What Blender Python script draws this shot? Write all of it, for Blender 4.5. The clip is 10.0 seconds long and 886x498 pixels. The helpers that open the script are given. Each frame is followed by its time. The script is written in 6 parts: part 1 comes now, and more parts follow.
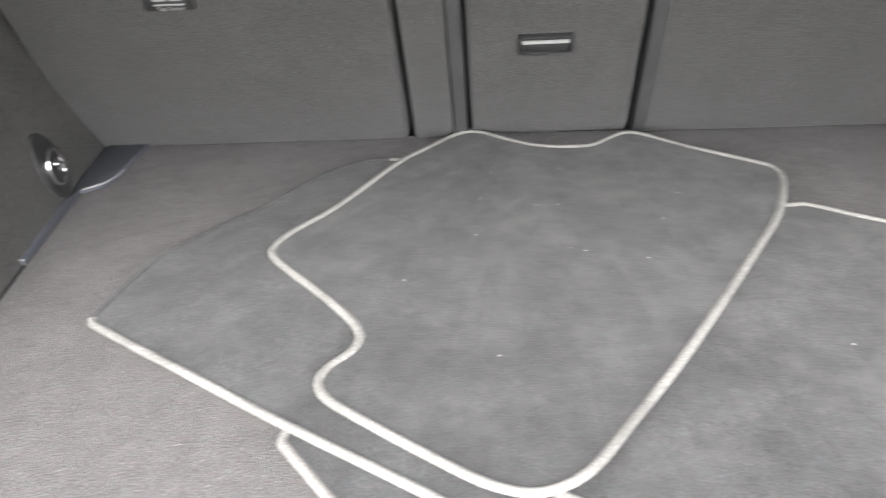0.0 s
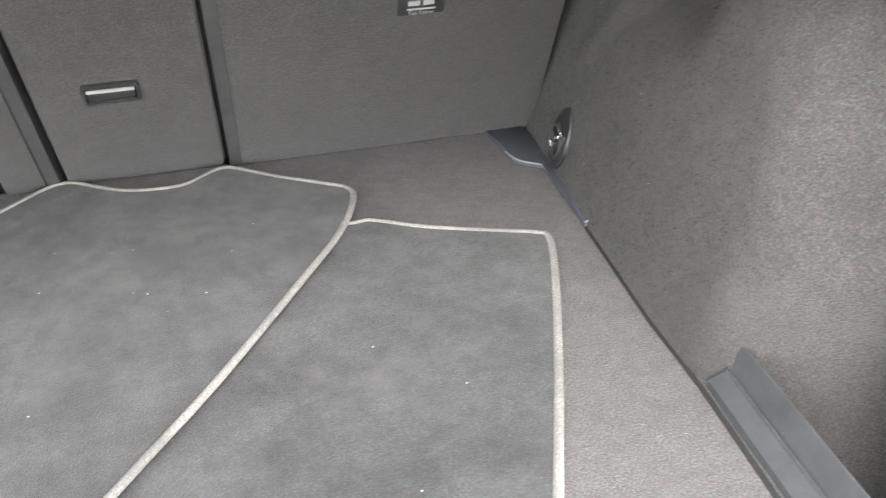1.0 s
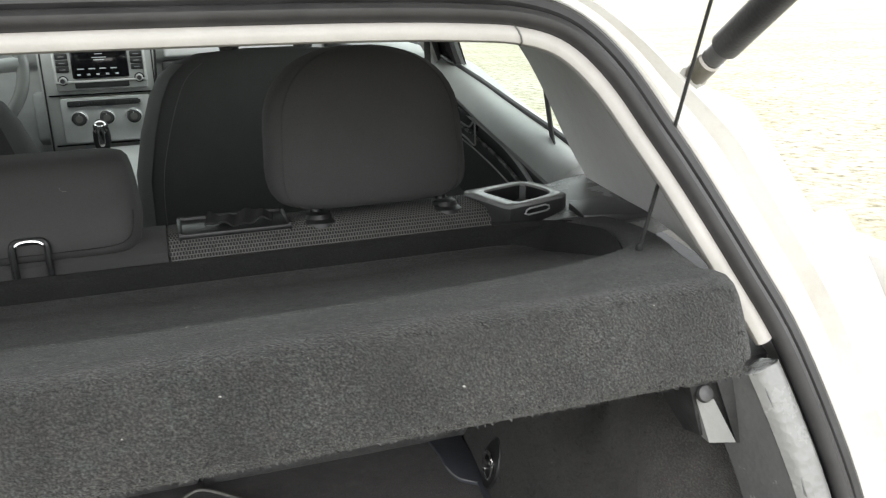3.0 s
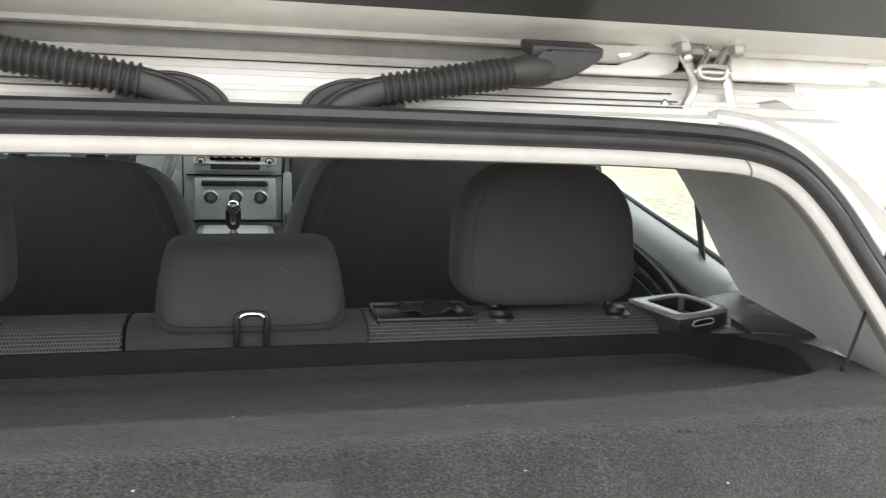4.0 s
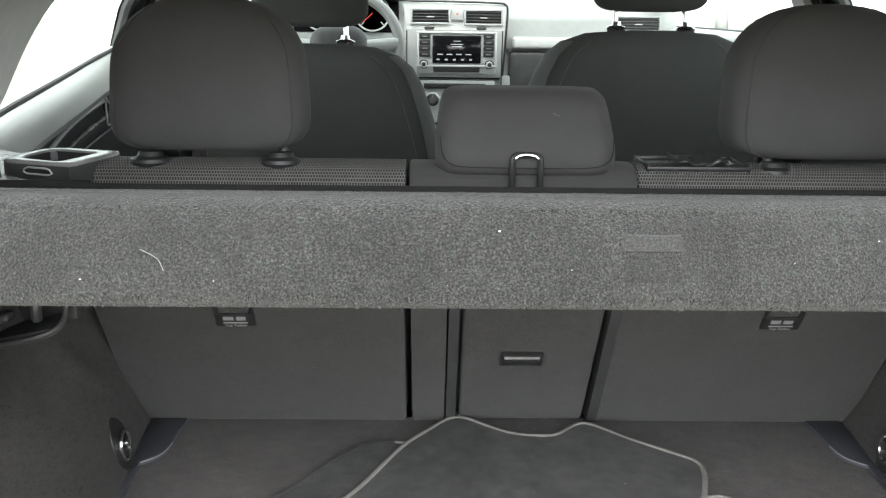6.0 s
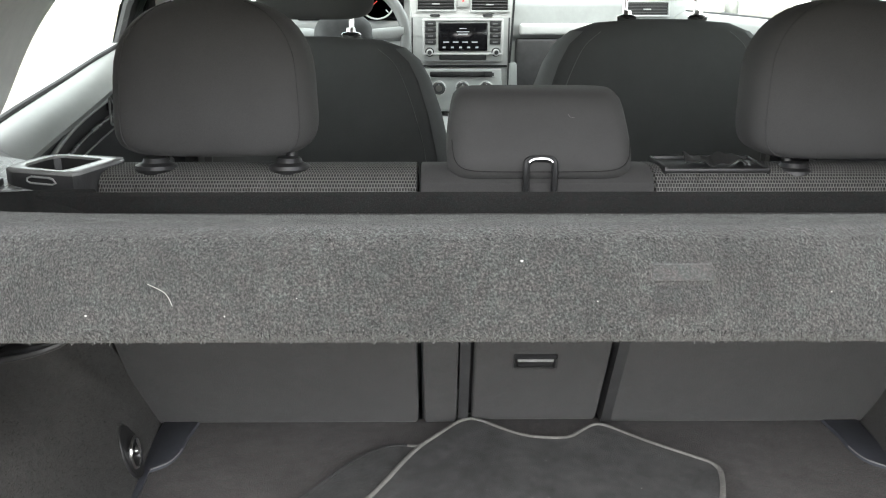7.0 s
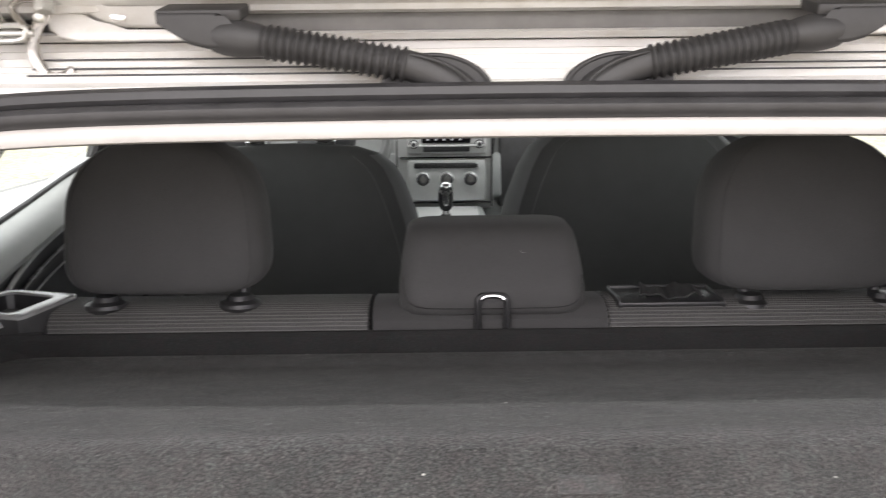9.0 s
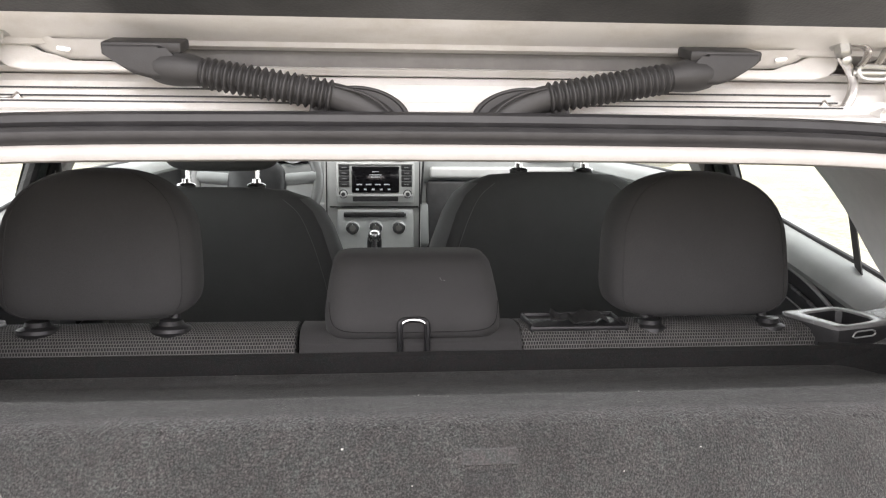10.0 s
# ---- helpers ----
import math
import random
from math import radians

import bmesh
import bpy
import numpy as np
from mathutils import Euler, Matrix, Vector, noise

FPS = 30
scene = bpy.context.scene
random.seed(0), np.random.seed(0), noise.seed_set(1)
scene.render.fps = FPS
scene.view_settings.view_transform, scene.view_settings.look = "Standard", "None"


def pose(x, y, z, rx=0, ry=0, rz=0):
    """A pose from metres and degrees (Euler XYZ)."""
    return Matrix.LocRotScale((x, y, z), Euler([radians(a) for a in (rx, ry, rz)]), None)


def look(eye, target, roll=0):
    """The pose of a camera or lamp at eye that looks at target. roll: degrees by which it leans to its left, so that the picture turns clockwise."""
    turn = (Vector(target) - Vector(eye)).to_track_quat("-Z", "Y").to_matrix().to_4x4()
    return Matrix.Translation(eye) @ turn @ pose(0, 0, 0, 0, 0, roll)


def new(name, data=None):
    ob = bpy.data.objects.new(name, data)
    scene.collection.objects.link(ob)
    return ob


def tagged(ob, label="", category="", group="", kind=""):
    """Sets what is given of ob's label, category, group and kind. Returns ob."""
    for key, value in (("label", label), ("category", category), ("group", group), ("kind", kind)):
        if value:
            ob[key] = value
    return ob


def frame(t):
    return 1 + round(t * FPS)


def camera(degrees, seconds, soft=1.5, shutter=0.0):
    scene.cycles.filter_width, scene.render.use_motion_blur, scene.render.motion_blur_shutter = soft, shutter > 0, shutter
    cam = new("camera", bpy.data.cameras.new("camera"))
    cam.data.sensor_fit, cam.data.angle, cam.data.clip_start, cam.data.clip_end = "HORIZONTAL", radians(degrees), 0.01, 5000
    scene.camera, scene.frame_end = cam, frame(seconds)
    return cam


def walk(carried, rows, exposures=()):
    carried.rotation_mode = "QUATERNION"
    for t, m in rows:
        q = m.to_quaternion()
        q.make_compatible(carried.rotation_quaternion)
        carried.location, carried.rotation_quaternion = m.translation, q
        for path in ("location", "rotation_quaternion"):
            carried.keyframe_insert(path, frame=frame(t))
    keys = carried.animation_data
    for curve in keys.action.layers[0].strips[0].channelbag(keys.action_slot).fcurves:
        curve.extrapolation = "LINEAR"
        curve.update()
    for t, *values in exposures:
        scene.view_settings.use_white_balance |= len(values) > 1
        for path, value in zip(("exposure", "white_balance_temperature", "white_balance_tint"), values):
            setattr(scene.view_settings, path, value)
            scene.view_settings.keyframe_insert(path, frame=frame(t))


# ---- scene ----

# The boot of a small hatchback: z = 0 is the boot floor, y points to the front of the car, XC is the car's middle.
cam = camera(55.7, 10.0, soft=1.1, shutter=0.25)
PATH = [
    (0, (-0.019, -0.97, 0.378), (-0.152, 0.779, -0.584), -3.3),
    (0.5, (0.098, -0.984, 0.39), (0.287, 0.758, -0.573), -2.4),
    (1, (0.163, -1.018, 0.401), (0.584, 0.691, -0.549), -2.5),
    (1.5, (0.179, -1.057, 0.451), (0.694, 0.675, -0.406), -3.1),
    (2, (0.193, -1.1, 0.533), (0.735, 0.694, -0.165), -4.5),
    (2.2, (0.185, -1.105, 0.576), (0.761, 0.689, -0.096), -4.2),
    (3.3, (0.115, -1.11, 0.667), (0.666, 0.731, 0.114), -0.4),
    (3.5, (0.077, -1.116, 0.672), (0.588, 0.74, 0.127), 0.3),
    (3.8, (0.031, -1.13, 0.677), (0.519, 0.764, 0.219), 1.2),
    (4, (0.002, -1.134, 0.678), (0.47, 0.778, 0.322), 2.1),
    (4.2, (-0.029, -1.134, 0.663), (0.37, 0.791, 0.311), 1.7),
    (4.5, (-0.066, -1.131, 0.657), (0.209, 0.807, 0.246), 0.9),
    (5, (-0.088, -1.128, 0.648), (0.147, 0.798, 0.163), 1.5),
    (5.5, (-0.097, -1.149, 0.619), (0.113, 0.775, 0.114), 0.8),
    (6, (-0.093, -1.16, 0.583), (-0.063, 0.771, 0.062), 0.7),
    (6.2, (-0.087, -1.16, 0.587), (-0.08, 0.767, 0.054), 0.3),
    (7.3, (-0.113, -1.12, 0.626), (-0.093, 0.799, 0.061), 0),
    (7.5, (-0.123, -1.113, 0.647), (-0.111, 0.814, 0.111), 0.3),
    (8, (-0.137, -1.1, 0.656), (-0.244, 0.827, 0.133), -0.3),
    (8.5, (-0.114, -1.103, 0.659), (-0.259, 0.83, 0.167), -0.7),
    (8.7, (-0.08, -1.105, 0.663), (-0.231, 0.837, 0.207), -0.6),
    (9, (-0.045, -1.106, 0.675), (-0.033, 0.852, 0.266), -0.6),
    (9.5, (-0.024, -1.118, 0.676), (0.142, 0.837, 0.286), -0.2),
    (10, (-0.038, -1.173, 0.653), (0.139, 0.8, 0.38), 0.4),
]
EXPOSURES = [(0, 3.7, 6600, 11), (0.5, 3.95, 6600, 10), (1, 3.7, 6600, 10), (1.5, 3.32, 6600, 10), (2, 2.78, 6500, 8), (3.5, 1.75, 6600, 9), (4, 2.0, 6600, 10), (5, 2.15, 6550, 9), (5.5, 2.5, 6550, 9), (6, 2.6, 6500, 8), (7.5, 2.7, 6600, 13), (8, 2.3, 6750, 17), (10, 2.25, 6750, 18)]
walk(cam, [(t, look(eye, target, roll)) for t, eye, target, roll in PATH], EXPOSURES)

# ---- daylight: a bright overcast sky ----
SUN_ELEVATION, SUN_TURN = 40, 184
world = bpy.data.worlds.new("overcast_sky")
scene.world = world
world.use_nodes = True
wn, wl = world.node_tree.nodes, world.node_tree.links
sky = wn.new("ShaderNodeTexSky")
sky.sky_type, sky.sun_disc = "NISHITA", False
sky.sun_elevation, sky.sun_rotation = radians(SUN_ELEVATION), radians(SUN_TURN)
sky.air_density, sky.dust_density = 1.0, 0.6
pale = wn.new("ShaderNodeHueSaturation")
pale.inputs["Saturation"].default_value = 0.15
wl.new(sky.outputs[0], pale.inputs["Color"])
cloud = wn.new("ShaderNodeMix")
cloud.data_type = "RGBA"
cloud.inputs[0].default_value = 0.5
cloud.inputs[7].default_value = (6.0, 6.1, 6.2, 1)
wl.new(pale.outputs[0], cloud.inputs[6])
wl.new(cloud.outputs[2], wn["Background"].inputs["Color"])
wn["Background"].inputs["Strength"].default_value = 0.15
sun = new("sun", bpy.data.lights.new("sun", "SUN"))
sun.data.energy, sun.data.angle, sun.data.color = 0.28, radians(25), (1.0, 0.97, 0.93)
sun.rotation_euler = (radians(90 - SUN_ELEVATION), 0, radians(180 - SUN_TURN))

XC = 0.012


# ---- mesh helpers ----
def V(*c):
    return Vector(c)


def add(bm, other):
    """Adds the mesh of other to bm."""
    table = [bm.verts.new(v.co) for v in other.verts]
    other.verts.index_update()
    for f in other.faces:
        try:
            bm.faces.new([table[v.index] for v in f.verts])
        except ValueError:
            pass
    other.free()
    return bm


def box(x0, x1, y0, y1, z0, z1, r=0.003, seg=2):
    bm = bmesh.new()
    bmesh.ops.create_cube(bm, size=1)
    m = Matrix.Translation(((x0 + x1) / 2, (y0 + y1) / 2, (z0 + z1) / 2)) @ Matrix.Diagonal((x1 - x0, y1 - y0, z1 - z0, 1))
    bmesh.ops.transform(bm, matrix=m, verts=bm.verts)
    if r:
        r = min(r, 0.45 * min(x1 - x0, y1 - y0, z1 - z0))
        bmesh.ops.bevel(bm, geom=bm.edges[:], offset=r, segments=seg, profile=0.5, affect="EDGES", clamp_overlap=True)
    return bm


def moved(bm, m):
    bmesh.ops.transform(bm, matrix=m, verts=bm.verts)
    return bm


def loft(rings, closed=True, caps=True):
    bm = bmesh.new()
    rows = [[bm.verts.new(p) for p in ring] for ring in rings]
    n = len(rows[0])
    for a, b in zip(rows, rows[1:]):
        for i in range(n if closed else n - 1):
            j = (i + 1) % n
            bm.faces.new((a[i], a[j], b[j], b[i]))
    if caps and closed:
        bm.faces.new(rows[0][::-1])
        bm.faces.new(rows[-1])
    return bm


def smooth_path(points, steps=6, closed=False):
    """A curve through the points."""
    p = [Vector(q) for q in points]
    n, out = len(p), []
    for i in range(n if closed else n - 1):
        if closed:
            a, b, c, d = p[i - 1], p[i], p[(i + 1) % n], p[(i + 2) % n]
        else:
            a, b, c, d = p[max(i - 1, 0)], p[i], p[i + 1], p[min(i + 2, n - 1)]
        for k in range(steps):
            t = k / steps
            out.append(0.5 * (2 * b + (c - a) * t + (2 * a - 5 * b + 4 * c - d) * t * t + (3 * b - a - 3 * c + d) * t ** 3))
    if not closed:
        out.append(p[-1])
    return out


def tube(path, r, n=10, closed=False, caps=True, flat=1.0, up=None):
    """A round rod along the path; r is a number or a function of the share of the way."""
    p = [Vector(q) for q in path]
    m, rings = len(p), []
    ref = Vector(up) if up else None
    for i in range(m):
        d = (p[(i + 1) % m] - p[i - 1]) if closed else (p[min(i + 1, m - 1)] - p[max(i - 1, 0)])
        d.normalize()
        if ref is None:
            ref = d.orthogonal()
        s = (ref - d * ref.dot(d)).normalized()
        if not up:
            ref = s
        w = d.cross(s)
        rad = r(i / (m - 1)) if callable(r) else r
        rings.append([p[i] + s * rad * flat * math.cos(2 * math.pi * k / n) + w * rad * math.sin(2 * math.pi * k / n) for k in range(n)])
    if closed:
        rings.append(rings[0])
        bm = loft(rings, True, False)
        bmesh.ops.remove_doubles(bm, verts=bm.verts, dist=1e-6)
        return bm
    return loft(rings, True, caps)


def rod(a, b, r, n=16, r2=None):
    return tube([a, b], (lambda t: r + ((r if r2 is None else r2) - r) * t), n)


def lathe(profile, centre, axis, n=24):
    """Turns (radius, height) pairs about the axis through centre."""
    z = Vector(axis).normalized()
    x = z.orthogonal().normalized()
    y = z.cross(x)
    c = Vector(centre)
    return loft([[c + z * h + x * r * math.cos(2 * math.pi * k / n) + y * r * math.sin(2 * math.pi * k / n) for k in range(n)] for r, h in profile])


def slab(outline, z0, z1, r=0.0):
    """A flat plate with the outline (x, y), from z0 to z1."""
    bm = bmesh.new()
    a = [bm.verts.new((x, y, z0)) for x, y in outline]
    b = [bm.verts.new((x, y, z1)) for x, y in outline]
    bm.faces.new(a[::-1])
    bm.faces.new(b)
    for i in range(len(a)):
        j = (i + 1) % len(a)
        bm.faces.new((a[i], a[j], b[j], b[i]))
    if r:
        top = [e for e in bm.edges if all(abs(v.co.z - z1) < 1e-6 for v in e.verts)]
        bmesh.ops.bevel(bm, geom=top, offset=r, segments=2, profile=0.5, affect="EDGES")
    return bm


def extrude_x(profile, x0, x1, r=0.0, seg=2):
    """The closed profile of (y, z), drawn out from x0 to x1."""
    bm = loft([[V(x0, y, z) for y, z in profile], [V(x1, y, z) for y, z in profile]])
    if r:
        bmesh.ops.bevel(bm, geom=bm.edges[:], offset=r, segments=seg, profile=0.5, affect="EDGES", clamp_overlap=True)
    return bm


def sheet(f, nu, nv, thick):
    """The surface f(u, v), u and v from 0 to 1, made thick by the vector or by the function thick(u, v)."""
    bm = bmesh.new()
    def layer(off):
        return [[bm.verts.new(Vector(f(i / nu, j / nv)) + (Vector(thick(i / nu, j / nv)) if callable(thick) else Vector(thick)) * off) for j in range(nv + 1)] for i in range(nu + 1)]
    a, b = layer(0), layer(1)
    for g, turn in ((a, False), (b, True)):
        for i in range(nu):
            for j in range(nv):
                q = (g[i][j], g[i + 1][j], g[i + 1][j + 1], g[i][j + 1])
                bm.faces.new(q[::-1] if turn else q)
    rim = [(i, 0) for i in range(nu)] + [(nu, j) for j in range(nv)] + [(i, nv) for i in range(nu, 0, -1)] + [(0, j) for j in range(nv, 0, -1)]
    for (i, j), (k, l) in zip(rim, rim[1:] + rim[:1]):
        bm.faces.new((a[i][j], b[i][j], b[k][l], a[k][l]))
    return bm


def cushion(cx, cz, w, h, y0, y1, taper=0.0, low=3.2, top=2.6, lean=0.0, n=36, m=22, square=3.2):
    """A padded block seen from behind: width w, height h, from y0 to y1; low and top say how square its outline's corners are; lean moves its top by so many metres."""
    rings = []
    for i in range(m + 1):
        a = -math.pi / 2 + math.pi * i / m
        s = math.sin(a)
        p = low if s < 0 else top
        z = math.copysign(abs(s) ** (2 / p), s)
        k = max(abs(math.cos(a)), 0.02) ** (2 / p)
        k2 = max(abs(math.cos(a)), 0.02) ** (2 / (p + 1.5))
        wid = (w / 2) * k * (1 - taper * (z + 1) / 2)
        dep = (y1 - y0) / 2 * k2
        cy = (y0 + y1) / 2 + lean * (z + 1) / 2
        ring = []
        for j in range(n):
            b = 2 * math.pi * j / n
            cx_, sy_ = math.cos(b), math.sin(b)
            ring.append(V(cx + wid * math.copysign(abs(cx_) ** (2 / square), cx_), cy + dep * math.copysign(abs(sy_) ** (2 / square), sy_), cz + z * h / 2))
        rings.append(ring)
    return loft(rings)


def finish(bm, name, mat, sharp=38):
    bmesh.ops.recalc_face_normals(bm, faces=bm.faces)
    bm.normal_update()
    lim = radians(sharp)
    for f in bm.faces:
        f.smooth = True
    for e in bm.edges:
        if len(e.link_faces) == 2 and e.calc_face_angle(0) > lim:
            e.smooth = False
    me = bpy.data.meshes.new(name)
    bm.to_mesh(me)
    bm.free()
    me.materials.append(mat)
    return me


def part(name, bm, mat, parent, label="", sharp=38):
    ob = new(name, finish(bm, name, mat, sharp))
    ob.parent = parent
    if parent is not None:
        ob.matrix_parent_inverse = WORLD[parent.name].inverted()
        WORLD[ob.name] = Matrix.Identity(4)
    return tagged(ob, label) if label else ob


WORLD = {}


def thing(name, at, label, category, group="", kind=""):
    ob = new(name)
    ob.empty_display_size = 0.05
    ob.location = at
    WORLD[ob.name] = Matrix.Translation(at)
    return tagged(ob, label, category, group, kind)


def single(name, bm, mat, label, category, group="", kind="", sharp=38):
    ob = new(name, finish(bm, name, mat, sharp))
    WORLD[ob.name] = Matrix.Identity(4)
    return tagged(ob, label, category, group, kind)


# ---- materials ----
def material(name, colour, rough=0.6, metal=0.0, spec=0.5):
    mat = bpy.data.materials.new(name)
    mat.use_nodes = True
    b = mat.node_tree.nodes["Principled BSDF"]
    b.inputs["Base Color"].default_value = (*colour, 1)
    b.inputs["Roughness"].default_value = rough
    b.inputs["Metallic"].default_value = metal
    b.inputs["Specular IOR Level"].default_value = spec
    return mat, mat.node_tree.nodes, mat.node_tree.links, b


def ramp(nodes, stops):
    r = nodes.new("ShaderNodeValToRGB")
    r.color_ramp.elements[0].position, r.color_ramp.elements[0].color = stops[0][0], (*stops[0][1], 1)
    r.color_ramp.elements[1].position, r.color_ramp.elements[1].color = stops[-1][0], (*stops[-1][1], 1)
    for p, c in stops[1:-1]:
        e = r.color_ramp.elements.new(p)
        e.color = (*c, 1)
    return r


def noise_tex(nodes, links, coord, scale, detail=3.0, rough=0.6, stretch=None):
    t = nodes.new("ShaderNodeTexNoise")
    t.inputs["Scale"].default_value, t.inputs["Detail"].default_value, t.inputs["Roughness"].default_value = scale, detail, rough
    if stretch:
        m = nodes.new("ShaderNodeMapping")
        m.inputs["Scale"].default_value = stretch
        links.new(coord, m.inputs["Vector"])
        coord = m.outputs[0]
    links.new(coord, t.inputs["Vector"])
    return t


def mix(nodes, links, a, b, fac, kind="MIX"):
    n = nodes.new("ShaderNodeMix")
    n.data_type, n.blend_type = "RGBA", kind
    for v, sock in ((fac, n.inputs[0]), (a, n.inputs[6]), (b, n.inputs[7])):
        if hasattr(v, "is_output"):
            links.new(v, sock)
        elif isinstance(v, (int, float)):
            sock.default_value = v
        else:
            sock.default_value = (*v, 1)
    return n.outputs[2]


def bump(nodes, links, bsdf, height, strength, distance):
    b = nodes.new("ShaderNodeBump")
    b.inputs["Strength"].default_value, b.inputs["Distance"].default_value = strength, distance
    links.new(height, b.inputs["Height"])
    old = bsdf.inputs["Normal"].links
    if old:
        links.new(old[0].from_socket, b.inputs["Normal"])
    links.new(b.outputs[0], bsdf.inputs["Normal"])


def carpet(name, dark, light, pile=520, clouds=0.12, stains=(0.0, 0.0, 0.0), stain_amount=0.0, bumpiness=0.9, stain_scale=9, sheen=0.15, tint=0.06, crisp=0.0, mottle=0.0):
    """Felt carpet: tufts of pile, finer fibres, a slightly cloudy lay, faint warm and cool flecks, and dusty patches."""
    mat, n, l, b = material(name, dark, 0.95, spec=0.12)
    c = n.new("ShaderNodeTexCoord").outputs["Object"]
    tuft = noise_tex(n, l, c, pile, 2, 0.65)
    fine = noise_tex(n, l, c, pile * 3.1, 2, 0.6)
    cloud = noise_tex(n, l, c, 16, 4, 0.55)
    fleck = noise_tex(n, l, c, 150, 3, 0.6)
    both = mix(n, l, tuft.outputs[0], fine.outputs[0], 0.3)
    r = ramp(n, [(0.38 + crisp, dark), (0.52, tuple((x + 1.3 * y) / 2.3 for x, y in zip(light, dark))), (0.68 - crisp, tuple(1.25 * x for x in light))])
    l.new(both, r.inputs[0])
    lay = ramp(n, [(0.3, (1 - clouds,) * 3), (0.7, (1 + clouds,) * 3)])
    l.new(cloud.outputs[0], lay.inputs[0])
    hue = ramp(n, [(0.35, (1 + tint, 1 - 0.4 * tint, 1 - 0.2 * tint)), (0.65, (1 - tint, 1 + 0.4 * tint, 1 + 0.2 * tint))])
    l.new(fleck.outputs[0], hue.inputs[0])
    col = mix(n, l, r.outputs[0], lay.outputs[0], 1.0, "MULTIPLY")
    col = mix(n, l, col, hue.outputs[0], 1.0, "MULTIPLY")
    if mottle:
        blot = noise_tex(n, l, c, 62, 4, 0.62)
        tone = ramp(n, [(0.34, (1 - mottle,) * 3), (0.66, (1 + mottle,) * 3)])
        l.new(blot.outputs[0], tone.inputs[0])
        col = mix(n, l, col, tone.outputs[0], 1.0, "MULTIPLY")
    if stain_amount:
        spots = noise_tex(n, l, c, stain_scale, 7, 0.72)
        st = ramp(n, [(0.5, (0, 0, 0)), (0.75, (1, 1, 1))])
        l.new(spots.outputs[0], st.inputs[0])
        k = n.new("ShaderNodeMath")
        k.operation = "MULTIPLY"
        k.inputs[1].default_value = stain_amount
        l.new(st.outputs[0], k.inputs[0])
        col = mix(n, l, col, stains, k.outputs[0])
    l.new(col, b.inputs["Base Color"])
    b.inputs["Sheen Weight"].default_value = sheen
    b.inputs["Sheen Roughness"].default_value = 0.6
    bump(n, l, b, cloud.outputs[0], 0.2, 0.004)
    bump(n, l, b, both, bumpiness, 0.003)
    return mat


def pile_fibre(name, dark, light):
    """Single fibres, each a little lighter or darker than the next."""
    mat, n, l, b = material(name, dark, 0.9, spec=0.15)
    g = n.new("ShaderNodeNewGeometry")
    r = ramp(n, [(0.0, dark), (0.85, light), (1.0, tuple(min(1, 1.5 * x) for x in light))])
    l.new(g.outputs["Random Per Island"], r.inputs[0])
    l.new(r.outputs[0], b.inputs["Base Color"])
    return mat


def plastic(name, colour, rough=0.45, grain=420, depth=0.25, wear=0.12, spec=0.5):
    """Moulded plastic with a leather-like grain and slight dust."""
    mat, n, l, b = material(name, colour, rough, spec=spec)
    c = n.new("ShaderNodeTexCoord").outputs["Object"]
    v = n.new("ShaderNodeTexVoronoi")
    v.inputs["Scale"].default_value = grain
    l.new(c, v.inputs["Vector"])
    cloud = noise_tex(n, l, c, 30, 5, 0.7)
    hi = tuple(min(1, x * (1 + 2 * wear) + 0.01) for x in colour)
    r = ramp(n, [(0.3, tuple(x * (1 - wear) for x in colour)), (0.75, hi)])
    l.new(cloud.outputs[0], r.inputs[0])
    l.new(r.outputs[0], b.inputs["Base Color"])
    rr = n.new("ShaderNodeMapRange")
    rr.inputs["To Min"].default_value, rr.inputs["To Max"].default_value = rough - 0.08, rough + 0.1
    l.new(cloud.outputs[0], rr.inputs["Value"])
    l.new(rr.outputs[0], b.inputs["Roughness"])
    if depth:
        bump(n, l, b, v.outputs["Distance"], depth, 0.0006)
    return mat


def fabric(name, dark, light, scale=900, depth=0.5):
    """Woven seat cloth."""
    mat, n, l, b = material(name, dark, 0.9, spec=0.2)
    c = n.new("ShaderNodeTexCoord").outputs["Object"]
    fine = noise_tex(n, l, c, scale, 2, 0.6)
    cloud = noise_tex(n, l, c, 14, 4, 0.6)
    r = ramp(n, [(0.3, dark), (0.7, light)])
    l.new(fine.outputs[0], r.inputs[0])
    lay = ramp(n, [(0.3, (0.94, 0.94, 0.94)), (0.7, (1.05, 1.05, 1.05))])
    l.new(cloud.outputs[0], lay.inputs[0])
    l.new(mix(n, l, r.outputs[0], lay.outputs[0], 1.0, "MULTIPLY"), b.inputs["Base Color"])
    b.inputs["Sheen Weight"].default_value = 0.05
    bump(n, l, b, cloud.outputs[0], 0.05, 0.006)
    bump(n, l, b, fine.outputs[0], depth, 0.0012)
    return mat


